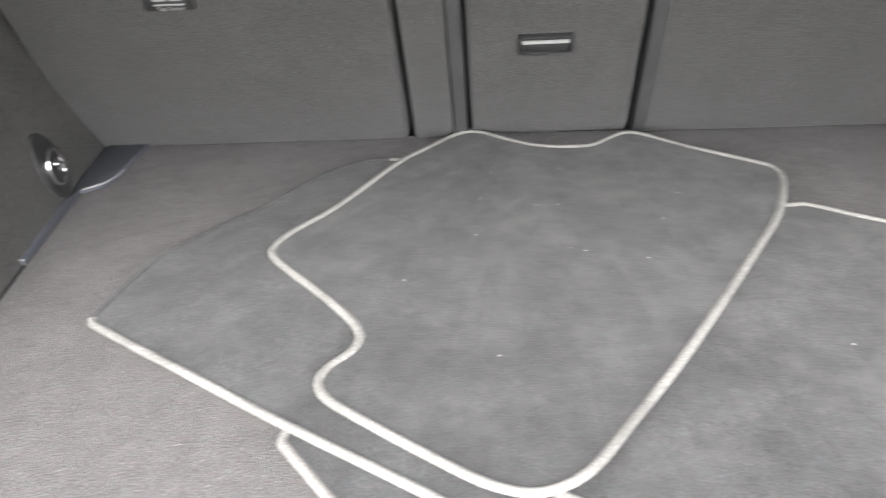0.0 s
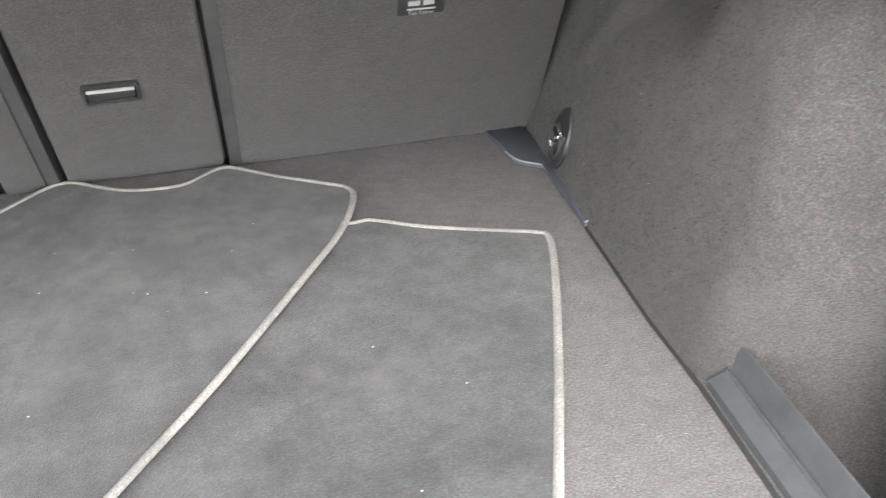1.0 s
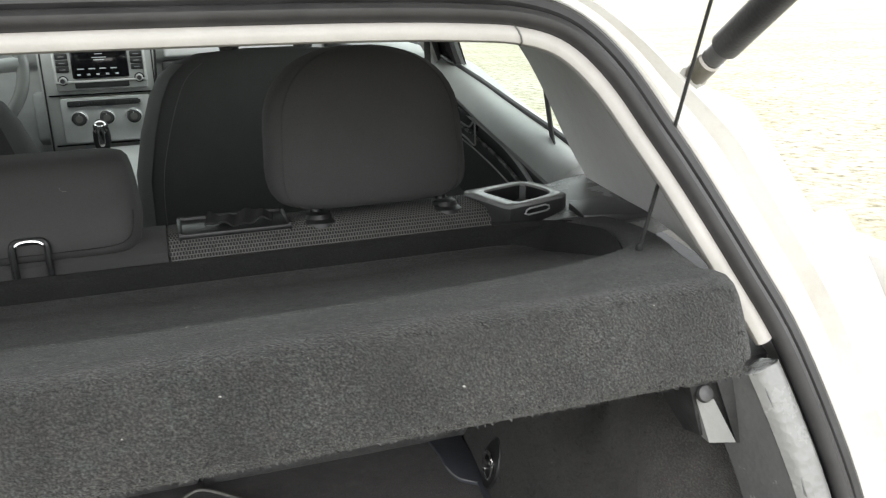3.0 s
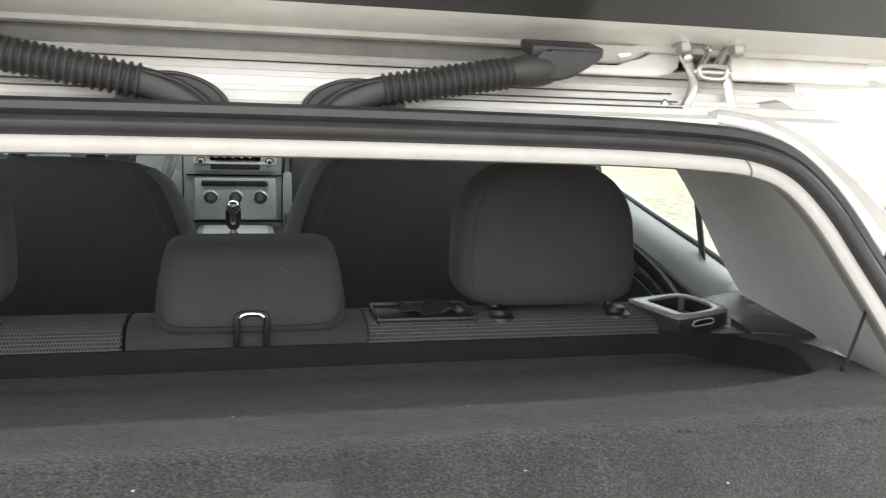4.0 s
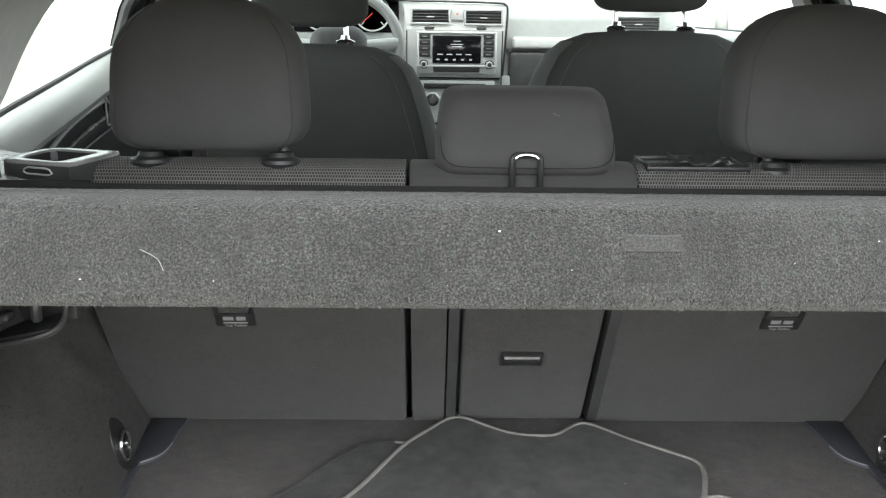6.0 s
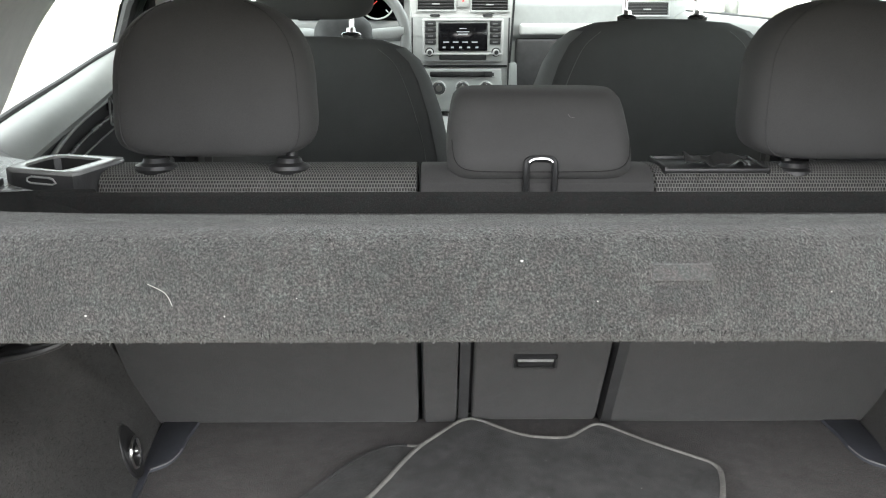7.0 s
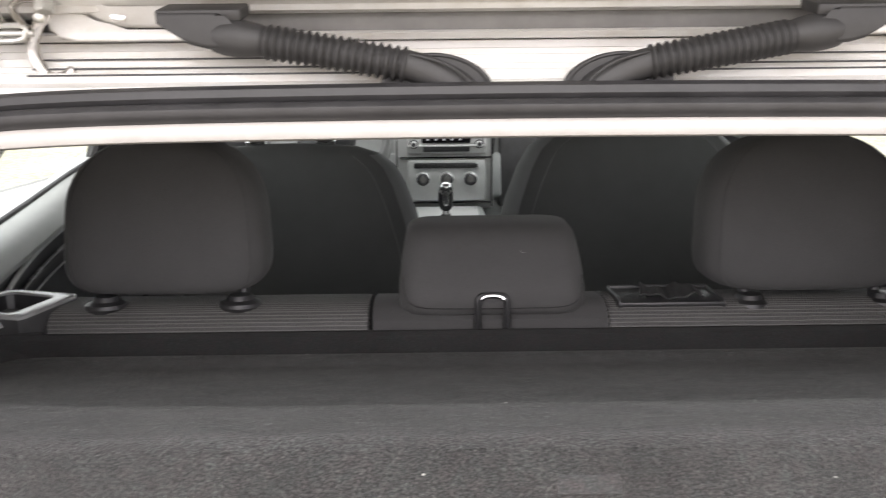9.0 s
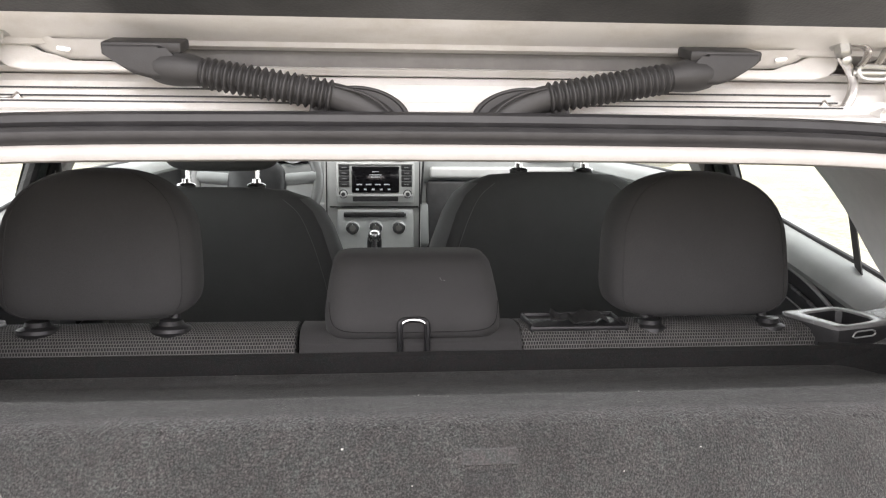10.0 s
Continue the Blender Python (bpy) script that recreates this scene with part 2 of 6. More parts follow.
def mesh_cloth(name, dark, light):
    """Open net cloth: rows of small oval cells, set off from row to row."""
    mat, n, l, b = material(name, dark, 0.85, spec=0.25)
    c = n.new("ShaderNodeTexCoord").outputs["UV"]
    br = n.new("ShaderNodeTexBrick")
    br.inputs["Scale"].default_value = 1.0
    br.inputs["Brick Width"].default_value, br.inputs["Row Height"].default_value = 0.0031, 0.0044
    br.inputs["Mortar Size"].default_value, br.inputs["Mortar Smooth"].default_value = 0.0010, 0.8
    br.inputs["Color1"].default_value, br.inputs["Color2"].default_value, br.inputs["Mortar"].default_value = (*dark, 1), (*dark, 1), (*light, 1)
    l.new(c, br.inputs["Vector"])
    l.new(br.outputs["Color"], b.inputs["Base Color"])
    bump(n, l, b, br.outputs["Fac"], 0.8, 0.0015)
    return mat


def paint(name, colour, flake=0.04, rough=0.35, metal=0.55):
    mat, n, l, b = material(name, colour, rough, metal)
    c = n.new("ShaderNodeTexCoord").outputs["Object"]
    f = noise_tex(n, l, c, 1600, 1, 0.5)
    r = ramp(n, [(0.35, tuple(x * (1 - flake) for x in colour)), (0.65, tuple(min(1, x * (1 + flake)) for x in colour))])
    l.new(f.outputs[0], r.inputs[0])
    dirt = noise_tex(n, l, c, 18, 6, 0.7)
    d = ramp(n, [(0.45, (1, 1, 1)), (0.8, (0.8, 0.77, 0.72))])
    l.new(dirt.outputs[0], d.inputs[0])
    l.new(mix(n, l, r.outputs[0], d.outputs[0], 1.0, "MULTIPLY"), b.inputs["Base Color"])
    return mat


def glass(name, tint=(0.92, 0.96, 0.94)):
    mat, n, l, b = material(name, tint, 0.02)
    g = n.new("ShaderNodeBsdfTransparent")
    g.inputs["Color"].default_value = (*tint, 1)
    s = n.new("ShaderNodeBsdfGlossy")
    s.inputs["Roughness"].default_value = 0.02
    m = n.new("ShaderNodeMixShader")
    m.inputs[0].default_value = 0.06
    l.new(g.outputs[0], m.inputs[1])
    l.new(s.outputs[0], m.inputs[2])
    l.new(m.outputs[0], n["Material Output"].inputs["Surface"])
    return mat


def glow(name, colour, strength):
    mat, n, l, b = material(name, colour, 0.3)
    b.inputs["Emission Color"].default_value = (*colour, 1)
    b.inputs["Emission Strength"].default_value = strength
    return mat


FLOOR_CARPET = carpet("floor_carpet", (0.05422, 0.05005, 0.04957), (0.1618, 0.1497, 0.1474), 560, 0.14, (0.1542, 0.1378, 0.1325), 0.2, stain_scale=14, mottle=0.13)
SIDE_CARPET = carpet("side_carpet", (0.02583, 0.02435, 0.02362), (0.06642, 0.06273, 0.05978), 640, 0.16, (0.09963, 0.09369, 0.08856), 0.16, stain_scale=11, mottle=0.12)
SEATBACK_CARPET = carpet("seatback_carpet", (0.02669, 0.02593, 0.02555), (0.05872, 0.0572, 0.05605), 640, 0.08, bumpiness=0.5, mottle=0.06)
SHELF_CARPET = carpet("shelf_carpet", (0.0072, 0.0072, 0.0071), (0.059, 0.0592, 0.0573), 800, 0.3, (0.048, 0.0455, 0.043), 0.4, bumpiness=0.9, stain_scale=7, sheen=0.16, crisp=0.03, mottle=0.14)
BLACK_FELT = carpet("black_felt", (0.019, 0.019, 0.019), (0.034, 0.034, 0.0335), 900, 0.1, bumpiness=0.15, sheen=0.02)
MAT_CARPET = carpet("mat_carpet", (0.02952, 0.02947, 0.0297), (0.06316, 0.06314, 0.06373), 560, 0.34, (0.09402, 0.09189, 0.08982), 0.65, bumpiness=0.6, stain_scale=13, mottle=0.2)
PIPING = carpet("piping_cloth", (0.179, 0.1722, 0.1601), (0.3003, 0.293, 0.281), 500, 0.15, (0.07508, 0.07148, 0.06966), 0.75, bumpiness=0.3, stain_scale=7, sheen=0.05, tint=0.0)
TAB_FELT = carpet("tab_felt", (0.02435, 0.02388, 0.02369), (0.05993, 0.05899, 0.05849), 800, 0.1, bumpiness=0.3)
MARK_FELT = carpet("mark_felt", (0.006804, 0.006804, 0.006804), (0.04309, 0.04309, 0.04196), 800, 0.2)
FLOOR_FIBRE = pile_fibre("floor_fibre", (0.04113, 0.03811, 0.03706), (0.1776, 0.1653, 0.1622))
SIDE_FIBRE = pile_fibre("side_fibre", (0.01919, 0.01808, 0.01697), (0.08118, 0.07675, 0.0738))
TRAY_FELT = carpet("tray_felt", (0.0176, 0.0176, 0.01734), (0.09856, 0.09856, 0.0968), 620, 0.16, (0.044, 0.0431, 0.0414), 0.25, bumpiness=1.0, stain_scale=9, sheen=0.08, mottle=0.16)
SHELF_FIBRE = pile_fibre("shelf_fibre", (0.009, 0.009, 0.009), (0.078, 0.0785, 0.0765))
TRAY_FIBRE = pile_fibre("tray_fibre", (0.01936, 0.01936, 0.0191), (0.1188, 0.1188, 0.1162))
# Paler than the tray's fibres: light caught by the crest is painted in.
LIT_CREST_FIBRE = pile_fibre("lit_crest_fibre", (0.05808, 0.05808, 0.05711), (0.1549, 0.1549, 0.152))
SEAT_CLOTH = fabric("seat_cloth", (0.0552, 0.05428, 0.05382), (0.07544, 0.07452, 0.0736), 1500, 0.15)
SEAT_CLOTH_GREY = fabric("seat_cloth_grey", (0.0468, 0.04618, 0.04602), (0.06552, 0.06474, 0.06435), 1500, 0.15)
FRONT_CLOTH = fabric("front_seat_cloth", (0.0704, 0.07205, 0.0715), (0.0946, 0.09625, 0.0957), 1500, 0.15)
LIT_BOLSTER_CLOTH = fabric("lit_bolster_cloth", (0.12, 0.122, 0.121), (0.16, 0.162, 0.161), 1500, 0.15)
NET_CLOTH = mesh_cloth("net_cloth", (0.036, 0.036, 0.036), (0.168, 0.165, 0.160))
BLACK_PLASTIC = plastic("black_plastic", (0.018, 0.018, 0.019), 0.42)
DARK_PLASTIC = plastic("dark_grey_plastic", (0.042, 0.042, 0.043), 0.38)
BLUE_PLASTIC = plastic("slate_plastic", (0.0585, 0.06006, 0.06318), 0.42)
CRINKLED_TRIM = plastic("crinkled_trim", (0.115, 0.116, 0.116), 0.24, grain=230, depth=0.8, wear=0.04, spec=0.6)
CRINKLED_LIT = plastic("crinkled_lit", (0.1815, 0.1815, 0.1788), 0.25, grain=150, depth=0.9, wear=0.08, spec=0.6)
END_TAB = plastic("end_tab", (0.22, 0.22, 0.218), 0.3, depth=0.15, wear=0.05)
TRIM_PLASTIC = plastic("grained_trim", (0.1725, 0.174, 0.171), 0.26, grain=500, depth=0.4, wear=0.06)
SLATE_PLASTIC = plastic("slate_flap", (0.070, 0.074, 0.088), 0.32, depth=0.15)
LEDGE_PLASTIC = plastic("ledge_plastic", (0.022, 0.022, 0.023), 0.6, depth=0.3, wear=0.4, spec=0.3)
PILLAR_PLASTIC = plastic("pillar_plastic", (0.80, 0.79, 0.775), 0.7, depth=0.12, wear=0.03)
LIGHT_TRIM = plastic("pale_trim", (0.40, 0.38, 0.362), 0.55, depth=0.1, wear=0.05)
DASH_PLASTIC = plastic("dash_plastic", (0.3267, 0.3386, 0.3317), 0.5, depth=0.2, wear=0.04)
FASCIA = plastic("fascia_plastic", (0.4496, 0.4594, 0.4496), 0.42, depth=0.1, wear=0.03)
DOOR_PLASTIC = plastic("door_plastic", (0.36, 0.372, 0.362), 0.42, depth=0.12, wear=0.03)
SILVER_PLASTIC = plastic("silver_plastic", (0.45, 0.46, 0.455), 0.32, depth=0.0, wear=0.04)
BEZEL_PLASTIC = plastic("bezel_plastic", (0.264, 0.264, 0.261), 0.24, depth=0.08, wear=0.04)
RUBBER = plastic("rubber", (0.022, 0.021, 0.022), 0.5, grain=900, depth=0.1)
CORRUGATED = plastic("hose_rubber", (0.02, 0.019, 0.019), 0.55, grain=900, depth=0.1)
# Paler than silver_plastic: windscreen light on the console plate is painted in.
CONSOLE_SILVER = plastic("console_silver", (0.5962, 0.5962, 0.5879), 0.3, depth=0.0, wear=0.03)
# grey of small joints, also the painted shade in the tailgate's hollow
JOINT_SHADE_GREY = plastic("joint_shade_grey", (0.12, 0.115, 0.108), 0.5, depth=0.05)
CHROME = material("chrome", (0.8, 0.8, 0.8), 0.12, 1.0)[0]
STEEL = paint("bare_steel", (0.5, 0.5, 0.48), 0.1, 0.35, 0.9)
HINGE_STEEL = paint("hinge_steel", (0.55, 0.53, 0.505), 0.1, 0.22, 0.9)
SOCKET_METAL = paint("socket_metal", (0.13, 0.12, 0.095), 0.2, 0.4, 0.5)
SILVER_PAINT = paint("silver_paint", (0.66, 0.645, 0.62), metal=0.1, rough=0.28)
SCREEN_BLACK = material("screen_black", (0.006, 0.006, 0.007), 0.12)[0]
ICON_WHITE = glow("icon_white", (0.3, 0.32, 0.33), 0.12)
NEEDLE_RED = glow("needle_red", (0.6, 0.06, 0.05), 0.12)
PRINT_GREY = material("print_grey", (0.27, 0.27, 0.275), 0.5)[0]
WINDOW_GLASS = glass("window_glass")
LINT = material("lint", (0.42, 0.41, 0.39), 0.9)[0]
CORD = material("black_cord", (0.012, 0.012, 0.012), 0.8)[0]

# ---- the ground ----
def ground_material():
    mat, n, l, b = material("dry_grass_ground", (0.3, 0.28, 0.2), 0.95, spec=0.1)
    c = n.new("ShaderNodeTexCoord").outputs["Object"]
    a = noise_tex(n, l, c, 9, 8, 0.75)
    d = noise_tex(n, l, c, 0.7, 5, 0.6)
    r = ramp(n, [(0.34, (0.17, 0.156, 0.10)), (0.45, (0.43, 0.405, 0.325)), (0.64, (0.64, 0.62, 0.56))])
    l.new(a.outputs[0], r.inputs[0])
    s = ramp(n, [(0.42, (0.94, 0.92, 0.82)), (0.6, (1.05, 1.04, 1.02))])
    l.new(d.outputs[0], s.inputs[0])
    l.new(mix(n, l, r.outputs[0], s.outputs[0], 1.0, "MULTIPLY"), b.inputs["Base Color"])
    bump(n, l, b, a.outputs[0], 0.8, 0.05)
    return mat


GROUND_Z = -0.66
g = bmesh.new()
bmesh.ops.create_grid(g, x_segments=2, y_segments=2, size=1500)
bmesh.ops.translate(g, verts=g.verts, vec=(0, 0, GROUND_Z))
single("ground", g, ground_material(), "dry pale yellow grass field round the parked car", "ground", kind="structure")


yard = bmesh.new()
add(yard, box(-5.2, -0.95, -9.0, 14.0, GROUND_Z - 0.05, GROUND_Z + 0.012, 0))


def yard_material():
    mat, n, l, b = material("pale_yard", (0.5, 0.49, 0.46), 0.9, spec=0.2)
    c = n.new("ShaderNodeTexCoord").outputs["Object"]
    a = noise_tex(n, l, c, 6, 8, 0.75)
    d = noise_tex(n, l, c, 38, 3, 0.6)
    r = ramp(n, [(0.30, (0.30, 0.29, 0.26)), (0.42, (0.50, 0.49, 0.46)), (0.7, (0.60, 0.59, 0.56))])
    l.new(a.outputs[0], r.inputs[0])
    g = ramp(n, [(0.35, (0.88, 0.88, 0.87)), (0.6, (1.04, 1.04, 1.03))])
    l.new(d.outputs[0], g.inputs[0])
    l.new(mix(n, l, r.outputs[0], g.outputs[0], 1.0, "MULTIPLY"), b.inputs["Base Color"])
    bump(n, l, b, d.outputs[0], 0.4, 0.01)
    return mat


single("pavement", yard, yard_material(), "pale worn concrete yard beside the car", "pavement", kind="structure")
kerb_line = bmesh.new()
add(kerb_line, box(-5.36, -5.2, -9.0, 14.0, GROUND_Z - 0.05, GROUND_Z + 0.004, 0))
single("road_gutter", kerb_line, JOINT_SHADE_GREY, "dark gutter along the edge of the yard", "gutter", kind="structure")


# ---- the opening of the tailgate ----
RIM = [(0.0, 0.634), (0.15, 0.6335), (0.28, 0.632), (0.355, 0.629), (0.392, 0.625), (0.421, 0.614), (0.446, 0.588), (0.469, 0.55), (0.492, 0.51),
       (0.525, 0.446), (0.553, 0.385), (0.578, 0.29), (0.58, 0.23), (0.574, 0.15), (0.566, 0.05), (0.56, -0.04)]


def opening(dx, z):
    return V(XC + dx, -0.53 - 0.4 * (0.634 - z), z)


BACK = V(0, -1, 0.4).normalized()


def rim_x(z):
    """Half the width of the opening at height z."""
    for (xa, za), (xb, zb) in zip(RIM, RIM[1:]):
        if za >= z >= zb:
            return xa + (xb - xa) * (za - z) / max(1e-6, za - zb)
    return RIM[-1][0]


def rim_frames(zmin=-1.0, zmax=2.0, side=0, steps=5):
    """Points of the opening's edge with the way out of the opening; side 1: the right half, -1: the left, 0: both."""
    half = [opening(x, z) for x, z in RIM]
    left = [V(2 * XC - p.x, p.y, p.z) for p in half[:0:-1]]
    p = smooth_path(left + half, steps)
    out = []
    for i, q in enumerate(p):
        t = (p[min(i + 1, len(p) - 1)] - p[max(i - 1, 0)]).normalized()
        o = BACK.cross(t).normalized()
        if o.dot(q - V(XC, -0.65, 0.3)) < 0:
            o = -o
        if zmin <= q.z <= zmax and (not side or (q.x - XC) * side >= 0):
            out.append((q, o))
    return out


def along_rim(frames, profile):
    """Sweeps (outwards, backwards) pairs along the edge; profile may be a function of the point."""
    return loft([[q + o * a + BACK * b for a, b in (profile(q) if callable(profile) else profile)] for q, o in frames])


def circle(a, b, r, n=10, flat=1.0):
    return [(a + r * math.cos(2 * math.pi * k / n), b + r * flat * math.sin(2 * math.pi * k / n)) for k in range(n)]


car = thing("hatchback_car", (XC, 0, GROUND_Z), "silver hatchback body with open boot, seen from behind", "car")
part("opening_trim", along_rim(rim_frames(0.385), [(0.002, -0.008), (-0.001, -0.004), (-0.001, 0.0), (0.002, 0.003), (0.006, 0.0035), (0.012, 0.001), (0.024, -0.03), (0.014, -0.03)]), LIGHT_TRIM, car, "pale beige inner edge trim of the boot opening")
for s in (1, -1):
    q, o = min(rim_frames(0.5, 2.0, s), key=lambda f: abs(abs(f[0].x - XC) - 0.384))
    part("trim_joint", tube([q + o * a + BACK * b + V(s * (0.004 - a * 0.5), 0, 0) for a, b in ((-0.0022, -0.004), (-0.0015, 0.002), (0.002, 0.004), (0.006, 0.0042), (0.012, 0.002))], 0.0007, 6), JOINT_SHADE_GREY, car, "thin joint in the pale opening trim")
part("inner_seal", along_rim(rim_frames(), circle(0.0175, 0.002, 0.0068, 12, 1.3)), RUBBER, car, "black rubber boot seal")
part("outer_seal", along_rim(rim_frames(), [(0.022, -0.012), (0.024, -0.002), (0.0285, 0.003), (0.034, 0.003), (0.0385, -0.001), (0.0405, -0.010), (0.039, -0.02), (0.024, -0.02)]), RUBBER, car, "outer lip of the black rubber seal")


def side_flange(q):
    w = min(1.0, max(0.0, (0.655 - q.z) / 0.14))
    return [(0.036, -0.022), (0.041, -0.012), (0.043 + 0.004 * w, -0.008), (0.045 + 0.008 * w, -0.012 - 0.004 * w), (0.046 + 0.014 * w, -0.014 - 0.014 * w), (0.047 + 0.022 * w, -0.014 - 0.018 * w), (0.048 + 0.032 * w, -0.014 - 0.014 * w), (0.049 + 0.037 * w, -0.012), (0.050 + 0.043 * w, -0.014), (0.051 + 0.055 * w, -0.03 - 0.01 * w), (0.051 + 0.075 * w + 0.05 * w * w, -0.06 - 0.03 * w), (0.051 + 0.075 * w + 0.05 * w * w, -0.12), (0.036, -0.05)]


for s in (1, -1):
    part("rear_pillar", along_rim(rim_frames(-1, 0.628, s), side_flange), SILVER_PAINT, car, "silver painted pillar with rain channel")
    part("quarter_panel", along_rim(rim_frames(-1, 0.42, s), [(0.135, -0.072), (0.165, -0.076), (0.20, -0.088), (0.225, -0.11), (0.235, -0.15), (0.21, -0.16), (0.135, -0.10)]), SILVER_PAINT, car, "silver painted rear wing beside the boot opening")
    part("lower_pillar_trim", along_rim(rim_frames(-0.05, 0.392, s), [(0.010, -0.02), (0.008, -0.001), (0.004, 0.0035), (-0.001, 0.0045), (-0.004, 0.0025), (-0.008, 0.004), (-0.014, 0.003), (-0.0165, -0.001), (-0.0185, -0.008), (-0.0210, -0.026), (-0.0235, -0.048), (-0.0235, -0.066), (0.004, -0.03)]), CRINKLED_TRIM, car, "grained dark grey plastic trim beside the boot opening")

    # paler copy of the trim: sky light on its rear face is painted in
    part("crinkled_strip", along_rim(rim_frames(-0.05, 0.394, s), lambda q: [(0.010, -0.02), (0.0085, 0.0005), (0.004, 0.0052), (-0.001, 0.0060 + 0.0008 * math.sin(90 * q.z)), (-0.007, 0.0054 + 0.0010 * math.sin(140 * q.z + 1)), (-0.0125, 0.0044 + 0.0012 * math.sin(110 * q.z + 2)), (-0.0160, 0.0016 + 0.0012 * math.sin(170 * q.z)), (-0.0188, -0.0030), (-0.0150, -0.012)]), CRINKLED_LIT, car, "crinkled plastic strip beside the seal, paled to show sky light")

part("roof_channel", extrude_x([(-0.50, 0.668), (-0.482, 0.671), (-0.478, 0.678), (-0.470, 0.6785), (-0.468, 0.6825), (-0.458, 0.683), (-0.456, 0.689), (-0.446, 0.6895), (-0.444, 0.694), (-0.428, 0.695), (-0.424, 0.701), (-0.36, 0.703), (-0.36, 0.66), (-0.50, 0.655)], XC - 0.50, XC + 0.50), SILVER_PAINT, car, "ridged silver metal channel behind the roof edge", 25)

# Thin dark strips paint shade into the steps of the ridged channel.
for y, z in ((-0.4785, 0.6765), (-0.4690, 0.6812), (-0.4570, 0.6880)):
    for side in (1, -1):
        part("groove_shade", box(*sorted((XC + side * 0.085, XC + side * 0.355)), y - 0.0012, y + 0.0012, z - 0.0007, z + 0.0007, 0), RUBBER, car, "thin dark strip painting shade between the roof channel's ridges")

# headliner, roof skin, floor pan and outer skins that close the car
part("headliner", sheet(lambda u, v: (XC + (u - 0.5) * 2 * (0.28 + 0.24 * min(1, v * 4)), -0.515 + 1.74 * v, 0.650 + 0.14 * math.sin(0.5 * math.pi * min(1, v * 2.2)) - 0.03 * max(0, v - 0.6) - 0.03 * min(1, 3 * v) * (2 * u - 1) ** 4), 16, 12, (0, 0, 0.012)), LIGHT_TRIM, car, "pale grey headliner")
part("roof_skin", sheet(lambda u, v: (XC + (u - 0.5) * 2 * 0.56, -0.36 + 1.6 * v, 0.705 + 0.11 * math.sin(0.5 * math.pi * min(1, v * 2.0)) - 0.03 * max(0, v - 0.6) - 0.05 * (2 * u - 1) ** 4), 14, 10, (0, 0, 0.006)), SILVER_PAINT, car)
part("floor_pan", box(XC - 0.8, XC + 0.8, -0.85, 2.3, -0.4, -0.36, 0), BLACK_PLASTIC, car)
part("bulkhead", box(XC - 0.8, XC + 0.8, 2.18, 2.22, -0.36, 0.6, 0), BLACK_PLASTIC, car)
part("rear_panel", box(XC - 0.75, XC + 0.75, -0.9, -0.84, -0.4, -0.03, 0.01), SILVER_PAINT, car)
for s in (1, -1):
    part("outer_skin", box(*sorted((XC + s * 0.80, XC + s * 0.86)), -0.88, 2.3, -0.45, 0.40, 0.02), SILVER_PAINT, car)
    for y in (-0.15, 2.02):
        part("tyre", moved(lathe([(0.2, -0.1), (0.29, -0.1), (0.315, -0.08), (0.315, 0.08), (0.29, 0.1), (0.2, 0.1)], (0, 0, 0), (1, 0, 0), 32), Matrix.Translation((XC + s * 0.74, y, GROUND_Z + 0.315))), RUBBER, car)

# ---- boot floor and side linings ----
EDGE = [(0.03, 0.524), (0.0, 0.522), (-0.136, 0.503), (-0.29, 0.484), (-0.477, 0.463), (-0.576, 0.457), (-0.69, 0.444), (-0.84, 0.43)]


def edge_x(y):
    for (y1, x1), (y0, x0) in zip(EDGE, EDGE[1:]):
        if y >= y0:
            return x0 + (x1 - x0) * (y - y0) / (y1 - y0)
    return EDGE[-1][1]


def step(t):
    t = min(1, max(0, t))
    return t * t * (3 - 2 * t)


side = [(0.6, 0.012), (0.6, -0.565), (edge_x(-0.575) + 0.037, -0.580), (edge_x(-0.70) + 0.037, -0.70), (edge_x(-0.84) + 0.037, -0.84)]
outline = [(XC + x, y) for x, y in side] + [(XC - x, y) for x, y in side[::-1]]
part("boot_floor", slab(outline[::-1], -0.03, 0.0, 0.0), FLOOR_CARPET, car, "grey-brown carpeted boot floor")


def lining_x(y, z):
    """Half the width of the boot at y and z: the lining leans out, bulges over the wheel and falls back into a niche behind it."""
    x = edge_x(y) + 0.26 * z - 0.12 * z * z
    arch = math.exp(-((y + 0.42) / 0.19) ** 2) * math.exp(-((z - 0.16) / 0.13) ** 2) * step(z / 0.09)
    fold = 0.012 * math.exp(-(((y + 0.24) * 0.8 + (z - 0.20) * 1.0) / 0.018) ** 2) * step((z - 0.08) / 0.1)
    pocket = 0.05 * step((-0.235 - y) / 0.07) * step((z - 0.18) / 0.09) * (1 - step((-0.36 - y) / 0.10))
    flare = (0.03 + 0.10 * (1 - step((z - 0.03) / 0.12))) * step((-0.550 - y) / 0.12)
    x += pocket + flare + 0.035 * step((z - 0.27) / 0.07) - 0.013 * arch - fold * 0.5
    # at its rear end it runs in behind the trim of the opening
    w = step((0.13 - (y + 0.7536 - 0.4 * z)) / 0.085)
    return x + (rim_x(z) - 0.016 + 0.05 * (1 - step(z / 0.08)) - x) * w


def lining(s):
    def f(u, v):
        z = -0.10 + 0.462 * v
        y = 0.03 - (0.53 + 0.4 * (0.634 - z)) * u
        return (XC + s * lining_x(y, z), y, z)
    return sheet(f, 64, 50, (s * 0.02, 0, 0))


